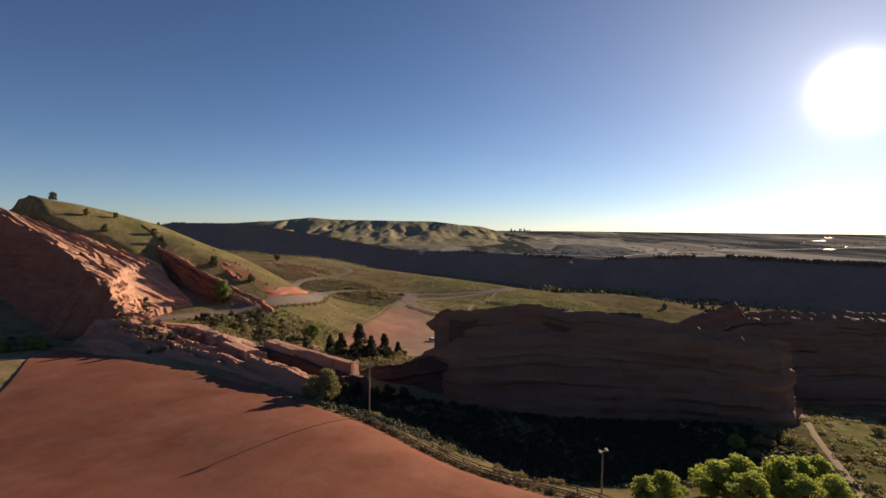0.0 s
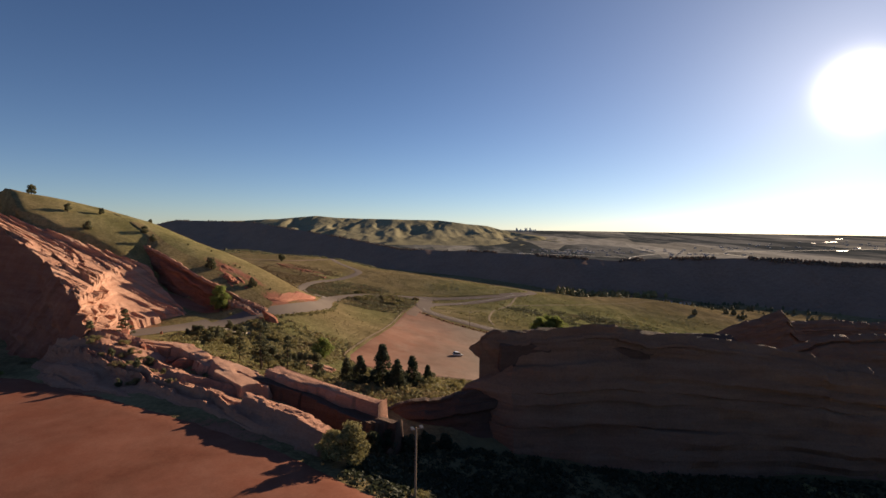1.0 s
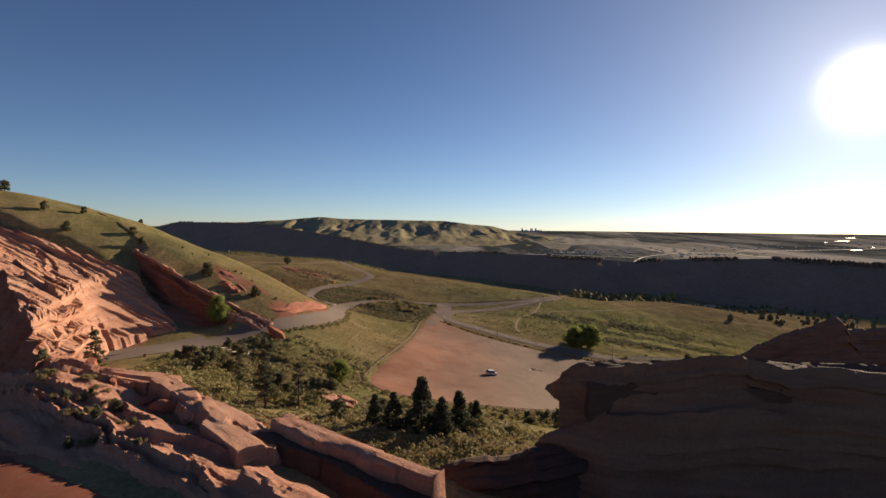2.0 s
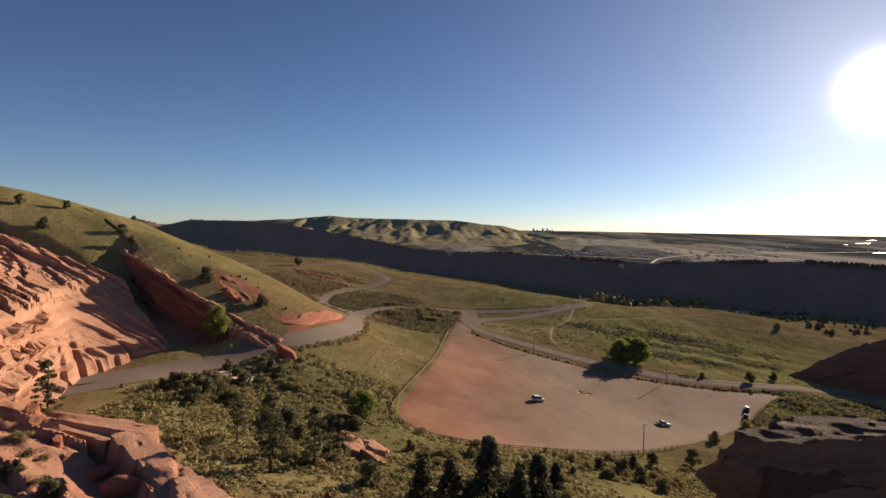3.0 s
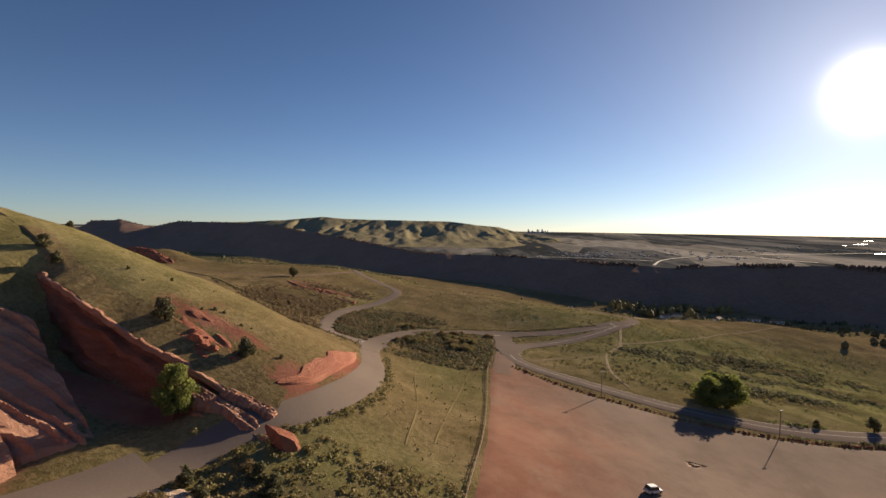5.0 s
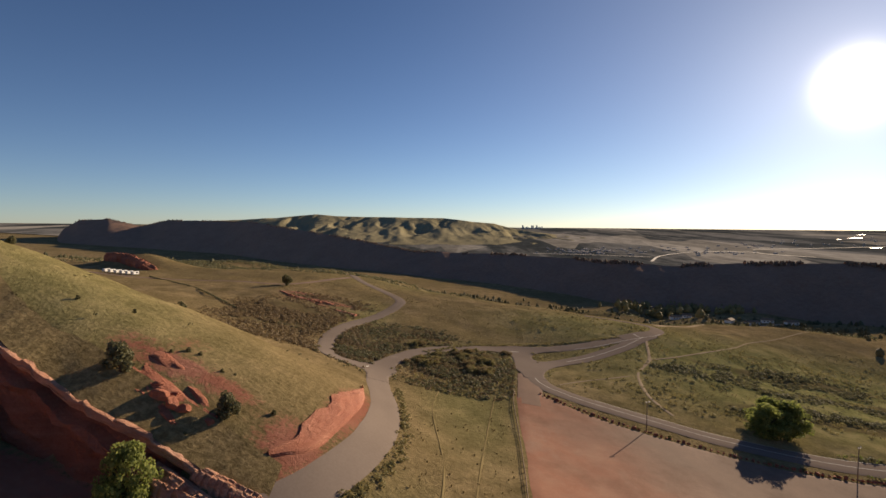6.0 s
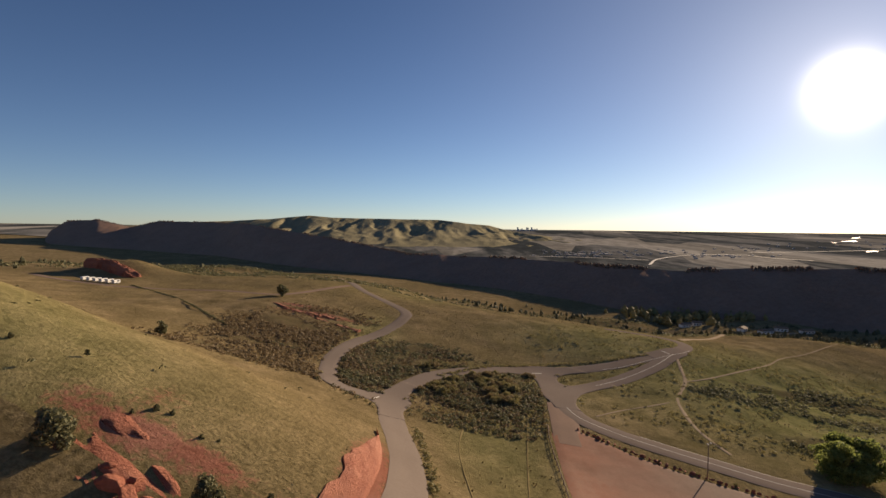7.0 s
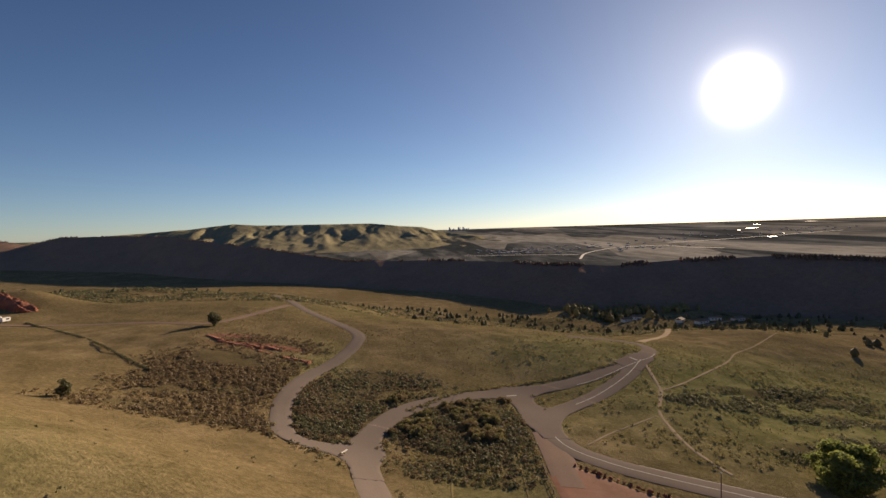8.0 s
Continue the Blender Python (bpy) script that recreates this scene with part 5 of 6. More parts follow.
def plant(kind, x, y, scale=1.0, group="", label="", tall=1.0, leaf=None, sink=0.2):
    global plant_count
    plant_count += 1
    trunk, crown = MESHES[kind][plant_count % 3]
    if leaf is not None:
        key = (crown.name, leaf.name)
        if key not in DARK_CROWN:
            DARK_CROWN[key] = crown.copy()
            DARK_CROWN[key].materials[0] = leaf
        crown = DARK_CROWN[key]
    ob = new(NAMES[kind])
    ob.matrix_basis = pose(x, y, height(x, y) - sink, 0, 0, (plant_count * 97) % 360) @ Matrix.Diagonal((scale, scale, scale * tall, 1))
    part("trunk" if kind not in ("oak", "brush") else "stems", trunk, ob)
    part("crown", crown, ob)
    return tagged(ob, label or LABELS[kind], "tree" if kind in ("pine", "conifer", "cottonwood") else "bush", group)


# on the hill
for x, y, c in ((-111.5, 249.6, 1.6), (-94, 250.5, 1.2), (-153, 351.5, 1.2), (-147, 459, 1.9), (-148, 262, 0.95), (-142, 258, 0.8), (-168, 262, 0.9), (-163, 246, 1.1), (-176, 252, 1.0), (-158, 284, 0.7), (-200, 262, 1.2), (-214, 258, 1.3), (-236, 262, 1.4), (-242, 258, 1.2), (-226, 238, 1.5),
                (-210, 232, 1.4), (-196, 230, 1.2), (-190, 236, 1.0), (-270, 262, 1.6), (-280, 268, 1.5), (-255, 246, 1.6), (-222, 215, 1.5), (-205, 212, 1.3)):
    plant("juniper", x, y, c, "junipers on the hill")
for x, y, c in ((-104, 262, 0.26), (-108, 259, 0.22), (-106, 261.5, 0.3), (-99, 260, 0.28), (-97, 261, 0.22), (-120, 268, 0.25), (-88, 256, 0.3), (-98, 244, 0.25), (-130, 266, 0.25)):
    plant("juniper", x, y, c, "low bushes on the hill", "low dark bush on the grassy hill")
# below the slab and along the road
plant("pine", -99.5, 169, 0.95, label="thin sparse pine beside the park road")
plant("cottonwood", -101, 234, 1.0, "", "dense leafy green tree at the foot of the rim", 1.3, LEAFY)
for x, y, c in ((-59, 163, 1.15), (-54, 170, 0.95), (-62, 172, 0.9), (-70, 176, 0.8)):
    plant("pine", x, y, c, "pines in the gully")
for x, y, c in ((-31, 155, 1.05), (-25.5, 157, 1.5), (-21.5, 154.5, 1.0), (-35, 158, 0.9), (-18, 160, 1.1), (-14, 166, 0.8)):
    plant("conifer", x, y, c, "conifers by the narrow rib", tall=0.82)
# added bushes with dark leaves, in place of the shadow at the rib's end
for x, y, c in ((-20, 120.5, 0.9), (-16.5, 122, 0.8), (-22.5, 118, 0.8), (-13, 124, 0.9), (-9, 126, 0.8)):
    plant("juniper", x, y, c * 1.3, "dark bushes below the narrow rib", "dark bush added for the shadow below the narrow rib", leaf=PINE)
plant("cottonwood", -52, 204, 1.05, "", "green leafy tree above the lower parking lot", 0.9, LEAFY)
plant("cottonwood", -24, 103, 0.85, "", "sunlit leafy tree at the end of the ribs", 1.0, OAK)
plant("cottonwood", -27, 104, 0.6, "", "sunlit leafy tree at the end of the ribs", 1.0, OAK)
# below the monolith
for x, y, c in ((46, 80, 0.95), (51, 82, 1.0), (57, 80, 1.05), (62, 83, 1.0), (67, 85, 0.95), (48, 74, 0.9), (56, 73, 0.95), (63, 76, 0.9), (34, 72, 0.75), (30, 70, 0.6), (66, 108, 0.5)):
    plant("cottonwood", x, y, c, "leafy trees below the monolith", tall=0.86)
# by the lower lot and its road
for x, y, c in ((49, 328, 1.75), (58, 331, 1.9), (54, 336, 1.7)):
    plant("cottonwood", x, y, c, "trees beside the lower lot road", "large broad-crowned leafy tree beside the parking lot road", 0.85, LEAFY, 1.5)
for x, y, c in ((108, 325, 1.2), (84, 321, 0.6), (128, 340, 1.0), (20, 214, 0.8), (34, 222, 0.9), (8, 200, 0.9), (45, 228, 0.8), (52, 246, 0.8)):
    plant("juniper", x, y, c * 1.3, "dark bushes round the lower lot")

rnd = random.Random(21)


def scatter(kinds, boxes, count, lo, hi, group, keep=2.0):
    made = 0
    while made < count:
        x0, x1, y0, y1 = rnd.choice(boxes)
        x, y = rnd.uniform(x0, x1), rnd.uniform(y0, y1)
        if paved(np.array([x]), np.array([y]))[0] < keep:
            continue
        if fbm(x * 0.05, y * 0.05, 4.0, 3) < -0.12:
            continue
        plant(rnd.choice(kinds), x, y, rnd.uniform(lo, hi), group)
        made += 1


scatter(("oak", "oak", "brush", "juniper"), ((-92, -52, 188, 222), (-96, -74, 192, 214), (-70, -48, 170, 206)), 105, 0.6, 1.2, "bushes in the gully")
scatter(("oak", "brush", "oak", "juniper"), ((-46, 30, 160, 206), (-20, 70, 180, 225)), 70, 0.6, 1.2, "bushes south of the lower lot")
scatter(("oak", "brush"), ((60, 120, 210, 285), (90, 150, 260, 310)), 50, 0.7, 1.4, "bushes east of the lower lot")
scatter(("oak", "brush", "oak"), ((-72, -28, 352, 388),), 70, 0.8, 1.3, "bushes inside the road loop")
scatter(("oak", "brush"), ((64, 100, 92, 150), (105, 140, 90, 170), (80, 110, 60, 100)), 60, 0.7, 1.3, "bushes along the gully path")
scatter(("brush", "oak"), ((-8, 22, 74, 92), (-14, 4, 86, 96)), 22, 0.4, 0.8, "bushes along the upper lot fence", 1.0)
scatter(("oak", "brush", "juniper"), ((-150, -108, 134, 152),), 12, 0.5, 1.0, "bushes under the cliff")
for k in range(16):
    plant("oak", -112 - 1.9 * k + rnd.uniform(-2, 2), 139 + 0.5 * k + rnd.uniform(-4, 5), rnd.uniform(0.9, 1.7), "yellow-green bushes by the west road", "sunlit yellow-green bush beside the road", leaf=LEAFY)
for k in range(26):
    x, y = -97 + rnd.gauss(0, 5) + 2.4 * (k % 13), 152 + rnd.gauss(0, 2.5) - 1.9 * (k % 13)
    plant(rnd.choice(("oak", "juniper", "brush")), x, y, rnd.uniform(0.35, 0.75), "bushes in the clefts of the apron", sink=height(x, y) - max(height(x, y), apron_top(x, y)) + 0.25)
# ---- far plain, water, towns ----
def plain_material():
    m, n, l, b = material("haze_toned_plain", 1.0, 0.0, 0.0)
    p = world_coords(n)
    vor = n.new("ShaderNodeTexVoronoi")
    vor.inputs["Scale"].default_value = 0.0042
    mp = n.new("ShaderNodeMapping")
    mp.inputs["Scale"].default_value = (1.0, 0.35, 0.0)
    l.new(p, mp.inputs["Vector"]), l.new(mp.outputs["Vector"], vor.inputs["Vector"])
    # fields and woods lean to blue-grey: some distance haze is in the colour
    field = ramp(n, l, vor.outputs["Color"], ((0.3, (0.07, 0.075, 0.075)), (0.5, (0.15, 0.15, 0.145)), (0.62, (0.33, 0.30, 0.25)), (0.85, (0.52, 0.47, 0.39))))
    wide = noise_tex(n, l, p, 0.0024, 7, 0.65, (1.0, 0.22, 1.0))
    woods = ramp(n, l, wide, ((0.47, (0.05, 0.06, 0.065)), (0.54, (0.30, 0.29, 0.27))))
    fine = noise_tex(n, l, p, 0.022, 7, 0.75, (1.0, 0.3, 1.0))
    c = mix(n, l, 0.5, field, woods)
    c = mix(n, l, 0.55, c, ramp(n, l, fine, ((0.4, (0.45, 0.46, 0.48)), (0.58, (1.15, 1.15, 1.15)))), "MULTIPLY")
    l.new(c, b.inputs["Base Color"])
    return m


def on_plain(x, y):
    return height(x, y) + 3.0


def build_plain():
    b = np.linspace(-1.35, 1.35, 120)
    d = np.linspace(0, 1, 70) ** 1.4
    gb, gd = np.meshgrid(b, d, indexing="ij")
    start = np.maximum(1150, np.interp(gb, (-1.35, -0.42, -0.09, 0.24, 1.15), (3200, 2450, 1600, 1150, 1150)))
    gd = start + gd * (4750 - start)
    x, y = (gb * gd).ravel(), gd.ravel()
    far = np.hypot(x, y)
    y = np.where(far > 4880, y * 4880 / far, y)
    x = np.where(far > 4880, x * 4880 / far, x)
    z = heights(x, y) + 2.5
    me = mesh_of("plain", np.c_[x, y, z], grid_faces(len(b), len(d)), plain_material())
    me.flip_normals()
    tagged(new("plain", me), "plain of fields and woods tinted with haze, reaching the horizon", "plain", kind="structure")


build_plain()
m, n, l, b = material("lake_water", 0.5)
b.inputs["Base Color"].default_value = (0.10, 0.13, 0.16, 1)
b.inputs["Specular IOR Level"].default_value = 0.3
bump(n, l, b, noise_tex(n, l, world_coords(n), 0.05, 4), 0.25, 3.0)
LAKE = m
for k, (x, y, rx, ry) in enumerate(((1790, 2320, 90, 24), (2250, 3000, 150, 26), (2560, 3330, 110, 22), (2080, 2900, 40, 16), (3000, 3350, 160, 26), (1990, 2480, 40, 12))):
    pts = []
    for a in np.linspace(0, math.tau, 40)[:-1]:
        r = 1 + 0.3 * fbm(math.cos(a) * 1.5, math.sin(a) * 1.5, k * 3.0, 3)
        q = (x + 0.3 * rx * r * math.cos(a), y + 0.35 * ry * r * math.sin(a))
        pts.append((*q, on_plain(*q) + 0.8))
    me = mesh_of("lake", pts + [(x, y, on_plain(x, y) + 0.8)], [(i, (i + 1) % 39, 39) for i in range(39)], LAKE)
    tagged(new("lake", me), "bright lake glinting on the far plain", "water", kind="structure")


def box_list(specs):
    """Boxes (x, y, z, sx, sy, sz) standing on z, as one mesh's data."""
    v, f = [], []
    for x, y, z, sx, sy, sz in specs:
        o = len(v)
        v += [(x + i * sx / 2, y + j * sy / 2, z + k * sz) for k in (0, 1) for i, j in ((-1, -1), (1, -1), (1, 1), (-1, 1))]
        f += [(o + 4, o + 5, o + 6, o + 7)] + [(o + i, o + (i + 1) % 4, o + 4 + (i + 1) % 4, o + 4 + i) for i in range(4)]
    return v, f


TOWN = two_scale("far_town_walls", (0.30, 0.27, 0.25), (0.42, 0.38, 0.35), (0.55, 0.52, 0.48), 0.01, 0.05, 0.9, 0)
rnd = random.Random(5)
spec = []
for cx, cy, sx, sy, count in ((520, 2250, 90, 60, 60), (760, 2350, 160, 60, 30), (1050, 2150, 130, 40, 25), (1500, 2500, 260, 120, 30), (2200, 2700, 300, 120, 30)):
    for k in range(count):
        x, y = rnd.gauss(cx, sx), rnd.gauss(cy, sy)
        spec.append((x, y, on_plain(x, y) - 1, rnd.uniform(7, 14), rnd.uniform(7, 12), rnd.uniform(3, 5)))
v, f = box_list(spec)
tagged(new("far_houses", mesh_of("far_houses", v, f, TOWN, False)), "pale scattered houses of a distant town", "houses", kind="stuff")
# blue-grey walls carry the haze of distance in their colour
SKYLINE = two_scale("haze_tinted_towers", (0.30, 0.34, 0.42), (0.36, 0.40, 0.47), (0.42, 0.46, 0.52), 0.01, 0.05, 0.9, 0)
v, f = box_list([(640 + 14 * k + rnd.uniform(-4, 4), 4560, on_plain(640, 4560) - 3, rnd.uniform(6, 11), 10, rnd.uniform(10, 34)) for k in range(13)])
tagged(new("city_skyline", mesh_of("city_skyline", v, f, SKYLINE, False)), "tiny city towers tinted with haze on the horizon", "skyline", kind="stuff")
PALE_ROAD = two_scale("pale_highway", (0.40, 0.37, 0.34), (0.48, 0.45, 0.42), (0.55, 0.52, 0.48), 0.01, 0.1, 0.9, 0)
for k, pts in enumerate((((640, 1850), (760, 2050), (960, 2200), (1150, 2200), (1180, 2060), (1260, 1950)), ((300, 2150), (520, 2090), (700, 2000)), ((1250, 2300), (1700, 2350), (2300, 2450)))):
    line = smooth_line(pts, 30.0)
    d = np.gradient(line, axis=0)
    d /= np.linalg.norm(d, axis=1)[:, None]
    v = []
    for (x, y), (dx, dy) in zip(line, d):
        for side in (-4.5, 4.5):
            q = (x - dy * side, y + dx * side)
            v.append((*q, on_plain(*q) + 1.2))
    tagged(new("highway", mesh_of("highway", v, grid_faces(len(line), 2), PALE_ROAD)), "pale highway winding across the far plain", "road", kind="structure")


# ---- trees too far to count ----
def far_trees(name, spots, mat, label, seed, size=(3, 7)):
    rng = random.Random(seed)
    v, f = [], []
    for x, y, z in spots:
        h, o = rng.uniform(*size), len(v)
        r = h * rng.uniform(0.28, 0.5)
        n = 6
        for ring, (rr, hh) in enumerate(((0.7, 0.0), (1.0, 0.35), (0.75, 0.7), (0.12, 1.0))):
            for k in range(n):
                a = k * math.tau / n + ring
                w = rr * r * rng.uniform(0.7, 1.25)
                v.append((x + w * math.cos(a), y + w * math.sin(a), z - 0.5 + hh * h * rng.uniform(0.92, 1.08)))
        for ring in range(3):
            for k in range(n):
                f.append((o + ring * n + k, o + ring * n + (k + 1) % n, o + ring * n + n + (k + 1) % n, o + ring * n + n + k))
        f.append(tuple(o + 3 * n + k for k in range(n)))
    tagged(new(name, mesh_of(name, v, f, mat, False)), label, "trees", kind="stuff")


RIDGE_TREE = leaf_material("ridge_tree_leaves", (0.18, 0.13, 0.095), (0.27, 0.195, 0.145))
rnd = random.Random(8)
spots = []
for k in range(5200):
    row = HOGBACK[rnd.choice((20, 21, 21, 21, 22, 22, 23))]
    i = rnd.randrange(len(row) - 1)
    t = rnd.random()
    x, y, z = row[i] * (1 - t) + row[i + 1] * t
    if fbm(x * 0.01, y * 0.01, 3.0, 3) > -0.25:
        spots.append((x, y + rnd.uniform(-8, 8), z))
far_trees("ridge_trees", spots, RIDGE_TREE, "dark conifers fringing the hogback ridge", 3, (2.2, 5.0))
spots = []
for cx, cy, sx, sy, count in ((230, 640, 60, 26, 110), (180, 600, 50, 20, 60), (330, 700, 60, 30, 70), (20, 760, 90, 25, 90), (-150, 800, 160, 40, 130), (-330, 760, 130, 40, 120), (120, 700, 90, 20, 60), (400, 560, 60, 60, 60), (330, 500, 60, 60, 50), (-420, 640, 60, 50, 60)):
    for k in range(count):
        x, y = rnd.gauss(cx, sx), rnd.gauss(cy, sy)
        if paved(np.array([x]), np.array([y]))[0] > 3:
            spots.append((x, y, height(x, y)))
far_trees("valley_trees", spots, JUNIPER, "dark scattered trees and bushes in the valley", 4, (2, 6))
spots = []
for k in range(150):
    x, y = rnd.gauss(235, 45), rnd.gauss(800, 18)
    spots.append((x, y, height(x, y)))
far_trees("valley_cottonwoods", spots, OAK, "pale green belt of cottonwoods at the ridge foot", 5, (6, 11))


# ---- brush and grass tufts ----
def tufts(name, boxes, count, mat, label, size, seed, blades=5, clump=True, keep=0.6, cut=-0.05, freq=0.035):
    rng = np.random.default_rng(seed)
    area = np.array([(b[1] - b[0]) * (b[3] - b[2]) for b in boxes], float)
    pick = rng.choice(len(boxes), count * 2, p=area / area.sum())
    bx = np.array(boxes, float)[pick]
    x, y = rng.uniform(bx[:, 0], bx[:, 1]), rng.uniform(bx[:, 2], bx[:, 3])
    ok = paved(x, y) > keep
    if clump:
        ok &= np.array([fbm(a * freq * 0.6, c * freq * 1.6, seed * 1.7, 4) > cut for a, c in zip(x, y)])
    x, y = x[ok][:count], y[ok][:count]
    z = heights(x, y)
    n = len(x)
    v = []
    for k in range(blades):
        a = rng.uniform(0, math.tau, n)
        h, w = rng.uniform(*size, n), rng.uniform(0.35, 0.7, n)
        dx, dy = np.cos(a), np.sin(a)
        r = rng.uniform(0, 0.45, n) * h
        ox, oy = x + r * np.cos(a * 3), y + r * np.sin(a * 3)
        lean = rng.uniform(-0.4, 0.4, n) * h
        quad = np.stack([np.c_[ox - dx * h * w * 0.5, oy - dy * h * w * 0.5, z - 0.15], np.c_[ox + dx * h * w * 0.5, oy + dy * h * w * 0.5, z - 0.15],
                         np.c_[ox + dx * h * w * 0.65 - dy * lean, oy + dy * h * w * 0.65 + dx * lean, z + h], np.c_[ox - dx * h * w * 0.65 - dy * lean, oy - dy * h * w * 0.65 + dx * lean, z + h * 0.85]], 1)
        v.append(quad.reshape(-1, 3))
    v = np.concatenate(v)
    tagged(new(name, mesh_of(name, v, np.arange(len(v)).reshape(-1, 4), mat, False)), label, "grass" if "grass" in name else "brush", kind="stuff")


STRAW = leaf_material("straw_blades", (0.20, 0.155, 0.08), (0.33, 0.255, 0.135), 0.2)
tufts("meadow_grass", ((-66, -24, 200, 400), (-150, 60, 400, 520), (20, 190, 340, 470), (-100, -40, 160, 240)), 3000, STRAW, "dry tufts of grass in the meadows", (0.2, 0.45), 3, 3, True, 0.6, -0.2)


def clumps(name, boxes, count, mat, label, size, seed, keep=1.0, cut=0.0, freq=0.03, stretch=(0.6, 1.6), leaves=18, line=None, high=0.75, wide=0.6, drift=False):
    """Low rounded bushes too many to count: each a dome of leaf sprays; set in drifts by a wide noise, or along a line."""
    rng = np.random.default_rng(seed)
    if line is not None:
        p = smooth_line(line, 0.4)
        k = rng.integers(0, len(p), count)
        x, y = p[k, 0] + rng.normal(0, wide, count), p[k, 1] + rng.normal(0, wide, count)
        if wide > 1:
            ok = np.array([fbm(a * 0.05, c * 0.09, seed * 1.3, 4) > -0.08 for a, c in zip(x, y)])
            x, y = x[ok], y[ok]
    else:
        area = np.array([(b[1] - b[0]) * (b[3] - b[2]) for b in boxes], float)
        pick = rng.choice(len(boxes), count * 3, p=area / area.sum())
        bx = np.array(boxes, float)[pick]
        x, y = rng.uniform(bx[:, 0], bx[:, 1]), rng.uniform(bx[:, 2], bx[:, 3])
        ok = paved(x, y) > keep
        ok &= np.array([fbm(a * freq * stretch[0], c * freq * stretch[1], seed * 1.7, 4) > cut + rng.normal(0, 0.12) for a, c in zip(x, y)])
        if drift:
            ok &= litter_at(x, y) > rng.uniform(0.02, 0.58, len(x))
        x, y = x[ok][:count], y[ok][:count]
    n = len(x)
    z = heights(x, y)
    r = rng.uniform(*size, n)
    c = np.repeat(np.c_[x, y, z + 0.1], leaves, 0)
    rr = np.repeat(r, leaves)
    d = rng.normal(size=(n * leaves, 3))
    d /= np.linalg.norm(d, axis=1)[:, None]
    d[:, 2] = abs(d[:, 2])
    c = c + d * rr[:, None] * rng.uniform(0.6, 1.0, n * leaves)[:, None] * (1, 1, high)
    t = rng.normal(size=(n * leaves, 3))
    t -= 0.7 * (t * d).sum(1)[:, None] * d
    t /= np.linalg.norm(t, axis=1)[:, None]
    w = np.cross(t, d)
    w /= np.linalg.norm(w, axis=1)[:, None] + 1e-9
    sz = (rr * rng.uniform(0.17, 0.34, n * leaves))[:, None]
    v = np.stack([c - t * sz - w * sz * 0.6, c + t * sz * 0.1 - w * sz * 0.8 + d * sz * 0.2, c + t * sz, c - t * sz * 0.2 + w * sz * 0.8], 1).reshape(-1, 3)
    tagged(new(name, mesh_of(name, v, np.arange(len(v)).reshape(-1, 4), mat, False)), label, "brush", kind="stuff")


clumps("gully_brush", ((-96, -46, 165, 236), (-48, 60, 160, 212)), 3400, OAK, "olive low brush filling the gully", (0.4, 1.2), 4, 0.8, -0.15)
clumps("rib_brush", ((-72, -4, 138, 172),), 900, OAK, "olive low brush behind the sandstone ribs", (0.4, 1.2), 24, 0.8, -0.3)
clumps("rib_dry_brush", ((-72, 20, 140, 172),), 900, DRY, "straw-brown low brush behind the sandstone ribs", (0.3, 0.9), 25, 0.8, -0.3)
clumps("gully_dry_brush", ((-96, -46, 165, 236), (-48, 60, 160, 212)), 2400, DRY, "straw-brown low brush in the gully", (0.4, 1.0), 14, 0.8, -0.15)
clumps("meadow_brush", ((10, 220, 338, 470),), 420, OAK, "dark green low brush in the meadow", (0.5, 1.2), 5, 1.5, 0.2, 0.022)
for k, (line, count) in enumerate((([(28, 385), (57, 394), (89, 408), (117, 414), (150, 418)], 420), ([(52, 384), (83, 394), (112, 400), (135, 402), (175, 408)], 380), ([(62, 374), (90, 383), (118, 383), (160, 380)], 320), ([(52, 350), (72, 352), (92, 362), (120, 360)], 380))):
    clumps("meadow_hedge", ((0, 1, 0, 1),), int(count * 2.2), JUNIPER, "dark band of brush across the meadow", (0.4, 1.4), 40 + k, line=line, wide=3.4)
clumps("loop_brush", ((-105, -20, 325, 430),), 2600, JUNIPER, "dark low brush beside the roads", (0.4, 1.2), 6, 1.2, -0.2, 0.06, drift=True)
clumps("loop_dry_brush", ((-105, -20, 325, 430),), 2400, RUSSET, "brown low brush beside the roads", (0.3, 1.0), 26, 1.1, -0.35, 0.05, drift=True)
clumps("loop_green_brush", ((-105, -20, 325, 430),), 1000, OAK, "olive low brush beside the roads", (0.3, 1.0), 27, 1.0, 0.0, 0.07, drift=True)
clumps("slope_brush", ((-180, -90, 335, 450),), 3600, RUSSET, "russet-brown low brush on the far slope", (0.4, 1.2), 7, 1.0, -0.25, 0.05, (0.8, 1.3), drift=True)
clumps("path_brush", ((60, 150, 60, 180), (100, 160, 230, 310)), 2200, OAK, "grey-green brush beside the gully path", (0.5, 1.4), 8, 1.6, -0.2)
clumps("lot_edge_brush", ((66, 160, 215, 322),), 1000, LEAFY, "green low brush east of the lower parking lot", (0.4, 1.2), 17, 1.2, 0.08, 0.04)
clumps("lot_edge_dark_brush", ((60, 160, 215, 322),), 1100, JUNIPER, "dark low brush east of the lower parking lot", (0.6, 1.8), 18, 1.2, 0.08, 0.04)
clumps("meadow_green_brush", ((-20, 215, 340, 460),), 1300, OAK, "olive low brush scattered in the east meadow", (0.3, 1.0), 19, 1.2, 0.12, 0.03)
clumps("valley_brush", ((-330, 330, 560, 780),), 5200, JUNIPER, "dark drifts of brush across the valley floor", (0.8, 2.6), 20, 1.5, -0.02, 0.012, (0.4, 2.2), leaves=10)
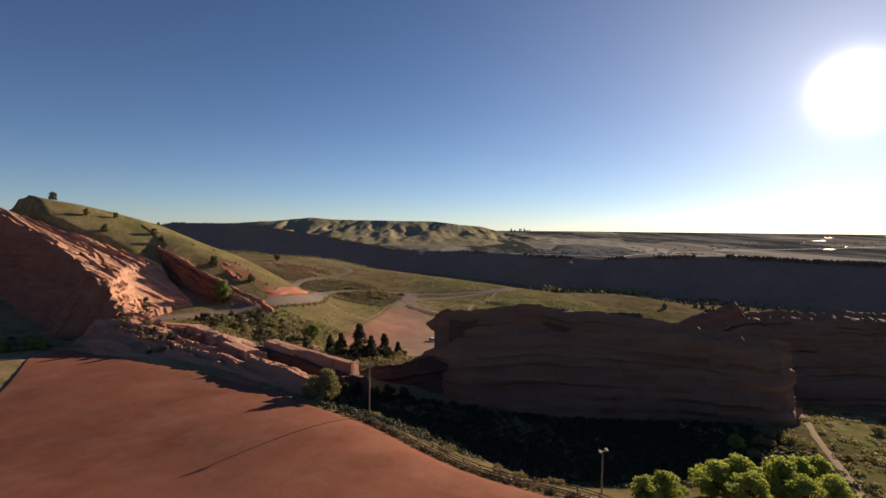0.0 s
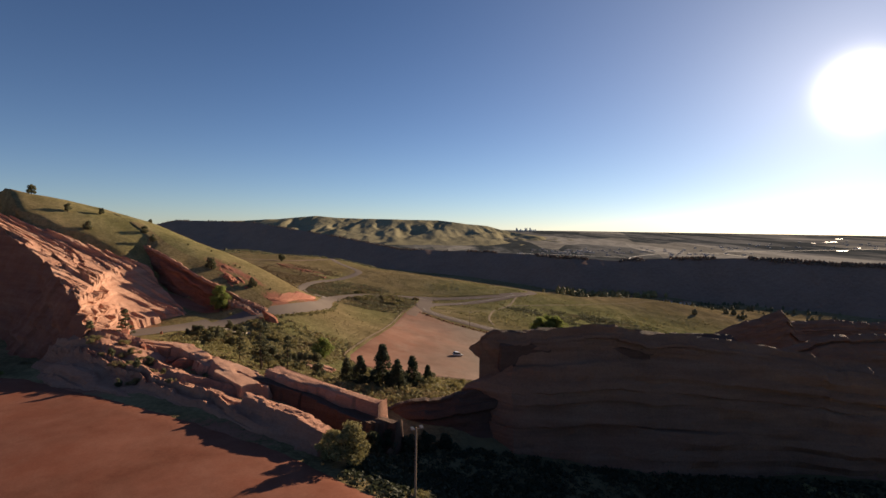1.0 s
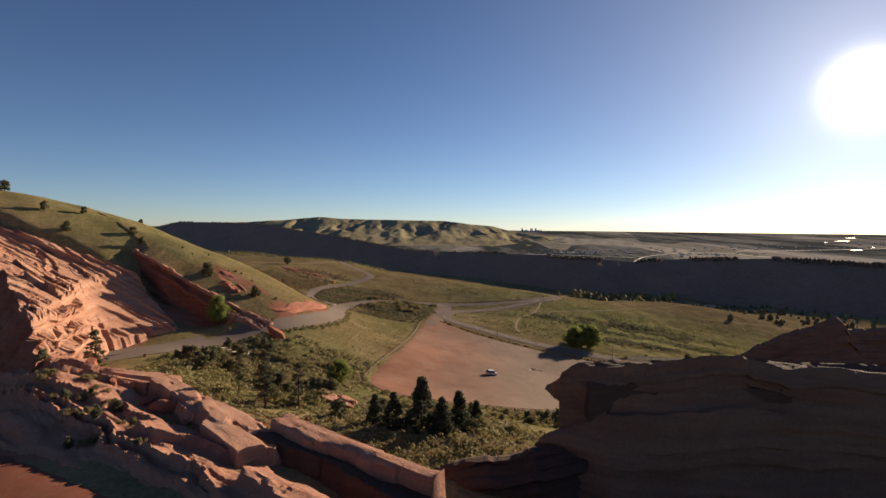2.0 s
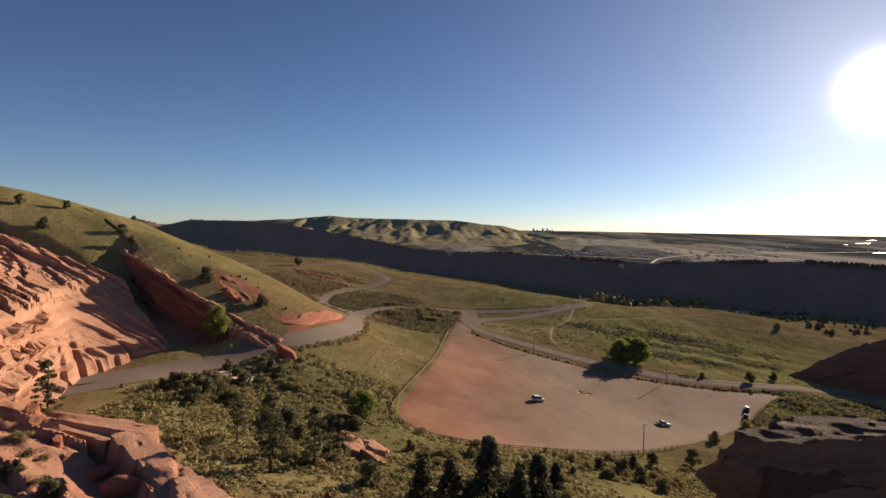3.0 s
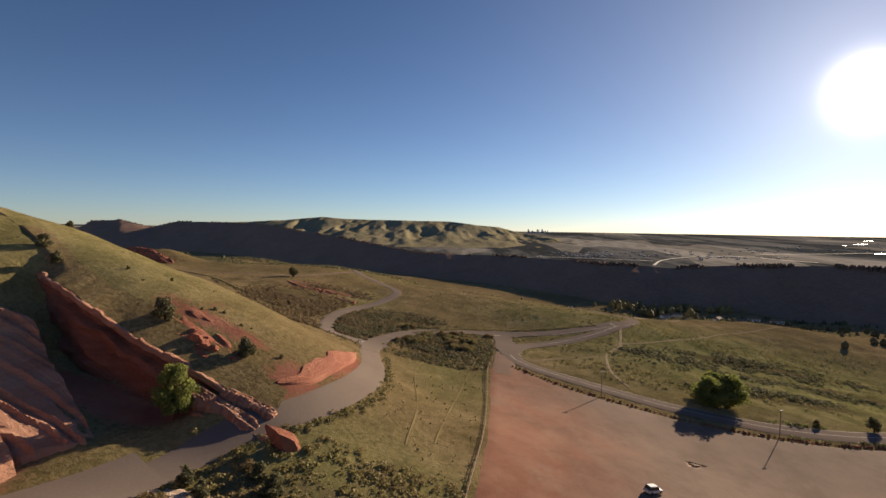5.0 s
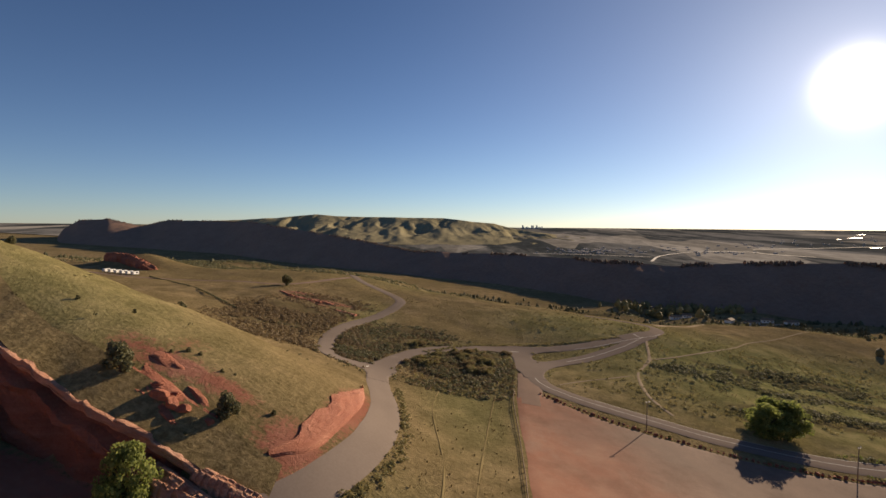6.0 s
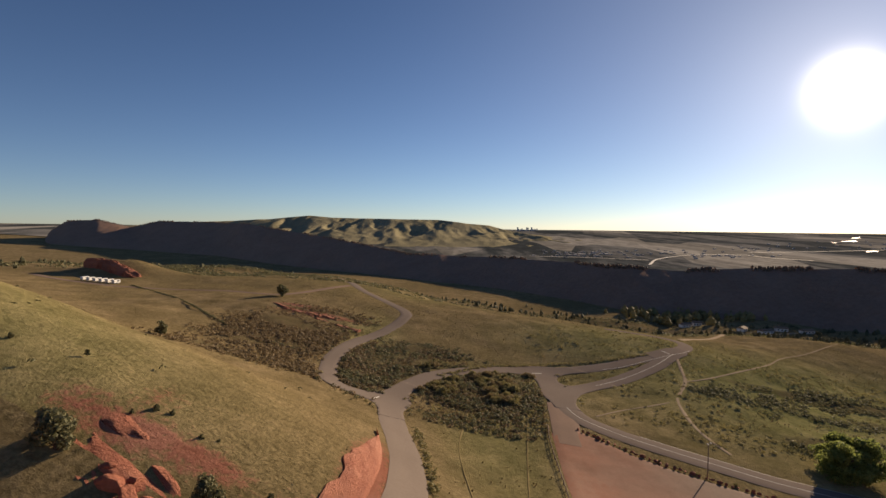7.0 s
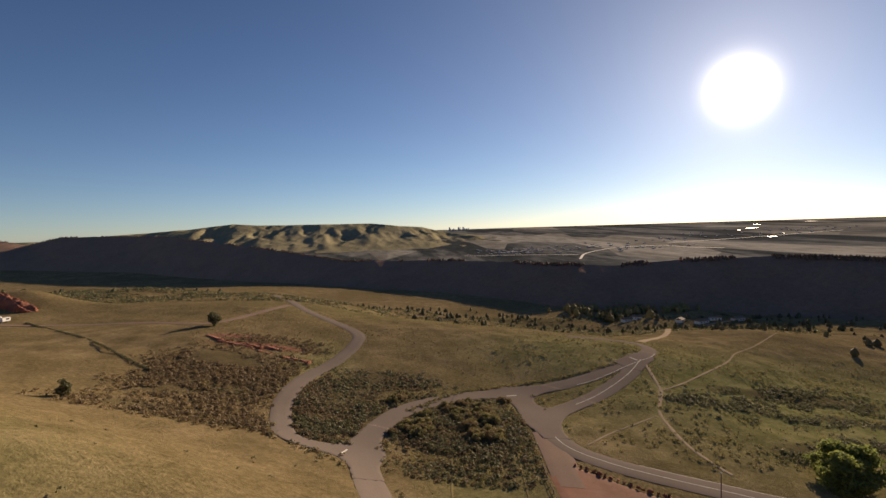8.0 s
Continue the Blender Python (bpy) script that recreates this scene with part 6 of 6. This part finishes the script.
clumps("north_brush", ((-420, -60, 560, 800),), 2600, JUNIPER, "dark brush over the rolling ground beyond the hill", (1.0, 3.0), 28, 2.0, 0.02, 0.02, (0.4, 2.2), leaves=10)
# dense dark needles deepen the shade of the hollow by colour
clumps("pit_brush", ((-24, 80, 86, 128),), 4600, PINE, "brush coloured dark for the shade in the hollow before the monolith", (0.5, 1.3), 15, 1.0, -0.6)
clumps("hill_brush", ((-180, -80, 244, 330),), 45, JUNIPER, "small scattered bushes on the hill", (0.25, 0.6), 9, 0.8, 0.0)
clumps("fence_brush", ((0, 1, 0, 1),), 420, DRY, "dry weeds along the upper lot fence", (0.3, 0.8), 10, line=[(-16, 90), (10, 70), (20.5, 62.5), (36, 48)])
clumps("ditch_brush", ((0, 1, 0, 1),), 800, JUNIPER, "dark line of brush along a ditch", (0.3, 0.65), 11, wide=0.3, line=[(-240, 484), (-195, 440), (-160, 402), (-140, 384), (-112, 372)])
clumps("roadside_brush", ((0, 1, 0, 1),), 420, OAK, "low brush along the road edge", (0.3, 0.7), 12, line=[(-64, 374), (-44, 394), (-20, 404), (8, 412.5), (34, 425)])
clumps("verge_brush", ((0, 1, 0, 1),), 360, OAK, "low brush along the road verge", (0.3, 0.8), 13, line=[(-98, 190), (-95, 206), (-85, 226), (-72, 244), (-66, 264), (-66.5, 290), (-71, 320)])


# ---- things round the lots ----
def beam(bm, a, b, r, sides=8):
    limb(bm, a, b, r, r * 0.95, sides)


POST = bmesh.new()
beam(POST, (0, 0, -0.4), (0, 0, 1.0), 0.12)
POST = bm_mesh("post", POST, WOOD)


def rail_fence(name, pts, label, gap=3.2, rails=(0.45, 0.85), half=False):
    line = smooth_line(pts, 0.5)
    run = np.r_[0, np.cumsum(np.linalg.norm(np.diff(line, axis=0), axis=1))]
    at = np.arange(0, run[-1], gap)
    xs, ys = np.interp(at, run, line[:, 0]), np.interp(at, run, line[:, 1])
    zs = heights(xs, ys) - 0.05
    thing = empty(name, (xs[0], ys[0], zs[0]), label, "fence")
    for k in range(len(at)):
        p = part("post", POST, thing)
        p.location = (xs[k] - xs[0], ys[k] - ys[0], zs[k] - zs[0])
        if k + 1 < len(at):
            for h in rails:
                d = Vector((xs[k + 1] - xs[k], ys[k + 1] - ys[k], zs[k + 1] - zs[k]))
                r = part("rail", RAIL, thing)
                r.rotation_mode = "QUATERNION"
                r.rotation_quaternion = d.to_track_quat("X", "Z")
                r.location = (xs[k] - xs[0], ys[k] - ys[0], zs[k] - zs[0] + h + 0.03 * math.sin(k * 2.3))
                r.scale = (d.length / gap, 1, 1)


RAIL = bmesh.new()
beam(RAIL, (-0.15, 0, 0), (3.35, 0, 0), 0.085)
RAIL = bm_mesh("rail", RAIL, WOOD)
rail_fence("lower_lot_fence", [(-32.6, 336), (-34.4, 325), (-36.4, 300), (-40.4, 262), (-47, 222), (-43.3, 210.4), (-35, 203.6), (-21, 203.5), (-1.6, 210.6), (17.5, 221.6), (37.5, 236)], "weathered wooden rail fence round the lower parking lot")
rail_fence("east_lot_fence", [(66, 259.5), (84.5, 279), (100, 297)], "pale wooden rail fence at the lot's east end")
rail_fence("upper_lot_fence", [(-15, 89), (9, 69.5), (19.5, 62), (35, 47)], "weathered wooden rail fence along the upper parking lot")
rail_fence("upper_lot_outer_fence", [(-14, 92), (11, 72.5), (22, 65), (38, 50)], "second wooden rail fence beyond the upper parking lot")


def street_lamp(x, y, tall=8.5, arm_turn=30, label="tall timber lamp post with a double floodlight"):
    thing = empty("street_lamp", (x, y, height(x, y)), label, "street lamp", "lamps of the parking lots")
    bm = bmesh.new()
    limb(bm, (0, 0, -0.5), (0, 0, tall), 0.15, 0.11, 10)
    part("pole", bm_mesh("pole", bm, WOOD, True), thing)
    bm = bmesh.new()
    beam(bm, (-0.7, 0, tall - 0.15), (0.7, 0, tall - 0.15), 0.05, 6)
    part("crossarm", bm_mesh("crossarm", bm, STEEL), thing)
    for sx in (-0.65, 0.65):
        bm = bmesh.new()
        bmesh.ops.create_cube(bm, size=1.0, matrix=Matrix.Translation((sx, -0.15, tall + 0.05)) @ Matrix.Rotation(0.5, 4, "X") @ Matrix.Diagonal((0.5, 0.55, 0.22, 1)))
        bmesh.ops.bevel(bm, geom=bm.edges[:], offset=0.04, segments=2, affect="EDGES")
        part("lamp_head", bm_mesh("lamp_head", bm, STEEL), thing)
    thing.rotation_euler = (0, 0, radians(arm_turn))


street_lamp(-13.5, 91.5, 10.0)
street_lamp(24, 71, 6.5)
street_lamp(21, 222.5, 8.5)
street_lamp(6, 319.5, 9.0)
street_lamp(62, 307.5, 9.0)

TYRE = plain("tyre_rubber", (0.02, 0.02, 0.02), 0.8)
GLASS = plain("car_window_glass", (0.02, 0.025, 0.03), 0.08)
CHROME = plain("bright_trim", (0.6, 0.6, 0.6), 0.2, 0.9)
LENS = plain("lamp_lens", (0.5, 0.5, 0.48), 0.1)
RED_LENS = plain("tail_lens", (0.35, 0.02, 0.02), 0.2)


def loft(profile, half, roof_in=0.0):
    """A car shell: a side outline (x, z, narrowing) swept across."""
    bm = bmesh.new()
    rows = []
    for side in (-1, -0.86, 0.86, 1):
        row = []
        for x, z, nar in profile:
            w = half * (1 - nar)
            yy = side * w
            zz = z - (0.10 * (abs(side) > 0.9) if z > 0.5 else 0)
            row.append(bm.verts.new((x, yy, zz)))
        rows.append(row)
    n = len(profile)
    for a, b in zip(rows, rows[1:]):
        for k in range(n):
            bm.faces.new((a[k], a[(k + 1) % n], b[(k + 1) % n], b[k]))
    bm.faces.new(rows[0][::-1]), bm.faces.new(rows[-1])
    bmesh.ops.recalc_face_normals(bm, faces=bm.faces[:])
    return bm


def car(x, y, turn, paint, label, kind="saloon"):
    z = height(x, y) + 0.05
    thing = empty("car", (x, y, z), label, "car", "cars on the lower parking lot")
    long = 2.35
    roof = {"saloon": 1.45, "suv": 1.75, "pickup": 1.8}[kind]
    body = [(-long, 0.35, 0.06), (-long, 0.85, 0.05), (-long + 0.25, 0.98, 0.03), (0.9, 1.0, 0.02), (long - 0.3, 0.86, 0.05), (long, 0.65, 0.1), (long, 0.35, 0.1)]
    part("body", bm_mesh("body", loft(body, 0.92), paint, False), thing)
    if kind == "pickup":
        cab = [(-0.6, 0.97, 0.08), (-0.5, roof, 0.2), (0.45, roof, 0.2), (1.15, 0.98, 0.08)]
    elif kind == "suv":
        cab = [(-long + 0.1, 0.97, 0.08), (-long + 0.35, roof, 0.18), (0.35, roof, 0.18), (1.15, 0.98, 0.08)]
    else:
        cab = [(-1.75, 0.97, 0.08), (-1.05, roof, 0.22), (0.25, roof, 0.22), (1.1, 0.98, 0.08)]
    part("cabin", bm_mesh("cabin", loft(cab, 0.9), GLASS), thing, "dark tinted windows")
    top = [(cab[1][0] - 0.05, roof - 0.05, 0.2), (cab[1][0] + 0.05, roof + 0.03, 0.2), (cab[2][0] - 0.02, roof + 0.03, 0.2), (cab[2][0] + 0.1, roof - 0.05, 0.2)]
    part("roof", bm_mesh("roof", loft(top, 0.92), paint), thing)
    for wx in (-1.4, 1.45):
        for side in (-1, 1):
            bm = bmesh.new()
            bmesh.ops.create_cone(bm, cap_ends=True, segments=18, radius1=0.36, radius2=0.36, depth=0.24, matrix=Matrix.Translation((wx, side * 0.83, 0.36)) @ Matrix.Rotation(math.pi / 2, 4, "X"))
            bmesh.ops.bevel(bm, geom=[e for e in bm.edges if len(e.link_faces) == 2 and any(len(f.verts) > 4 for f in e.link_faces)], offset=0.04, segments=1, affect="EDGES")
            wheel = part("wheel", bm_mesh("wheel", bm, TYRE, False), thing)
            bm = bmesh.new()
            bmesh.ops.create_cone(bm, cap_ends=True, segments=14, radius1=0.21, radius2=0.21, depth=0.03, matrix=Matrix.Translation((wx, side * 0.96, 0.36)) @ Matrix.Rotation(math.pi / 2, 4, "X"))
            part("rim", bm_mesh("rim", bm, CHROME), wheel)
    for sx, mat, nm in ((long - 0.03, LENS, "headlight"), (-long + 0.02, RED_LENS, "tail_light")):
        for side in (-0.62, 0.62):
            bm = bmesh.new()
            bmesh.ops.create_cube(bm, size=1.0, matrix=Matrix.Translation((sx, side, 0.68)) @ Matrix.Diagonal((0.1, 0.34, 0.14, 1)))
            bmesh.ops.bevel(bm, geom=bm.edges[:], offset=0.03, segments=1, affect="EDGES")
            part(nm, bm_mesh(nm, bm, mat), thing)
    dx, dy = 2.0 * math.cos(radians(turn)), 2.0 * math.sin(radians(turn))
    ax = Vector((2 * dx, 2 * dy, height(x + dx, y + dy) - height(x - dx, y - dy))).normalized()
    up = Vector((-(height(x + 2, y) - height(x - 2, y)) / 4, -(height(x, y + 2) - height(x, y - 2)) / 4, 1)).normalized()
    ay = up.cross(ax).normalized()
    r = Matrix((ax, ay, ax.cross(ay))).transposed().to_4x4()
    thing.matrix_basis = Matrix.Translation((x, y, z)) @ r


SILVER = plain("silver_car_paint", (0.55, 0.55, 0.54), 0.25, 0.3)
WHITE = plain("white_car_paint", (0.78, 0.78, 0.76), 0.25)
BLACK = plain("black_car_paint", (0.02, 0.02, 0.022), 0.2)
BLUE = plain("blue_car_paint", (0.05, 0.05, 0.14), 0.25, 0.2)
car(-3, 251, 28, WHITE, "white off-road car parked alone on red gravel", "suv")
car(40, 256, 0, SILVER, "silver saloon car parked on the gravel lot")
car(84, 285, 60, BLUE, "dark blue car parked by the lot's east fence", "suv")
car(78, 275, 62, BLACK, "black pickup parked by the lot's east fence", "pickup")

# stones and low bushes between the lot and its road
rnd = random.Random(31)
edge = smooth_line([(-24, 337.6), (-12, 327.2), (0.4, 320.3), (18.8, 313.8), (35.2, 309.3), (56, 306.3), (82, 306.3), (98, 309)], 0.5)
run = np.r_[0, np.cumsum(np.linalg.norm(np.diff(edge, axis=0), axis=1))]
for k, a in enumerate(np.arange(1, run[-1], 1.55)):
    put_boulder(np.interp(a, run, edge[:, 0]) + rnd.uniform(-0.25, 0.25), np.interp(a, run, edge[:, 1]) + rnd.uniform(-0.25, 0.25), rnd.uniform(0.4, 0.75), k, rnd.uniform(0, 360), "dark stone in the row edging the parking lot", "edging stones of the lower lot", sink=0.1)
for a in np.arange(6, run[-1], 9.0):
    plant("oak", np.interp(a, run, edge[:, 0]) + 0.5, np.interp(a, run, edge[:, 1]) + 1.0, rnd.uniform(0.3, 0.5), "bushes in the edging row", "small dark bush in the stone edging row")
fin("far_outcrop", [(-304, 540, 37), (-284, 532, 36.5), (-268, 524, 32), (-254, 517, 26)], 8, 12, "dark red outcrop behind the parked trailers", mat=RED_ROCK, tilt=0.1, seed=40.0)


def trailer(x, y, turn):
    thing = empty("trailer", (x, y, height(x, y)), "small white trailer parked by the far road", "trailer", "trailers by the far road")
    bm = bmesh.new()
    bmesh.ops.create_cube(bm, size=1.0, matrix=Matrix.Translation((0, 0, 1.45)) @ Matrix.Diagonal((4.6, 2.1, 1.9, 1)))
    bmesh.ops.bevel(bm, geom=bm.edges[:], offset=0.25, segments=2, affect="EDGES")
    part("body", bm_mesh("body", bm, WHITE), thing)
    for side in (-1, 1):
        bm = bmesh.new()
        bmesh.ops.create_cone(bm, cap_ends=True, segments=14, radius1=0.38, radius2=0.38, depth=0.25, matrix=Matrix.Translation((0, side * 1.0, 0.38)) @ Matrix.Rotation(math.pi / 2, 4, "X"))
        part("wheel", bm_mesh("wheel", bm, TYRE), thing)
    bm = bmesh.new()
    bmesh.ops.create_cube(bm, size=1.0, matrix=Matrix.Translation((0.6, -1.06, 1.7)) @ Matrix.Diagonal((1.6, 0.06, 0.7, 1)))
    part("window", bm_mesh("window", bm, GLASS), thing)
    thing.rotation_euler = (0, 0, radians(turn))


for k in range(6):
    trailer(-272 + 4.3 * k, 491.5 - 1.1 * k, 75)


def far_house(x, y, turn, long, label):
    thing = empty("house", (x, y, height(x, y)), label, "house", "houses in the valley")
    bm = bmesh.new()
    bmesh.ops.create_cube(bm, size=1.0, matrix=Matrix.Translation((0, 0, 1.2)) @ Matrix.Diagonal((long, 7.0, 3.4, 1)))
    part("wall", bm_mesh("wall", bm, WHITE), thing)
    bm = bmesh.new()
    q = [[bm.verts.new((sx * (long / 2 + 0.5), yy, zz)) for yy, zz in ((-4.0, 2.8), (0, 4.8), (4.0, 2.8))] for sx in (-1, 1)]
    for f in ((q[0][0], q[1][0], q[1][1], q[0][1]), (q[0][1], q[1][1], q[1][2], q[0][2]), tuple(q[0]), tuple(q[1][::-1]), (q[0][2], q[1][2], q[1][0], q[0][0])):
        bm.faces.new(f)
    bmesh.ops.recalc_face_normals(bm, faces=bm.faces[:])
    part("roof", bm_mesh("roof", bm, WOOD), thing, "brown pitched roof")
    for k in range(3):
        bm = bmesh.new()
        bmesh.ops.create_cube(bm, size=1.0, matrix=Matrix.Translation(((k - 1) * long * 0.3, -3.52, 1.6)) @ Matrix.Diagonal((1.4, 0.08, 1.1, 1)))
        part("window", bm_mesh("window", bm, GLASS), thing)
    thing.rotation_euler = (0, 0, radians(turn))


for x, y, turn, long in ((272, 700, 15, 14), (292, 706, -20, 11), (255, 712, 40, 10), (310, 694, 5, 12), (210, 742, 10, 11), (226, 748, -15, 9)):
    far_house(x, y, turn, long, "low pale house beside the valley track")
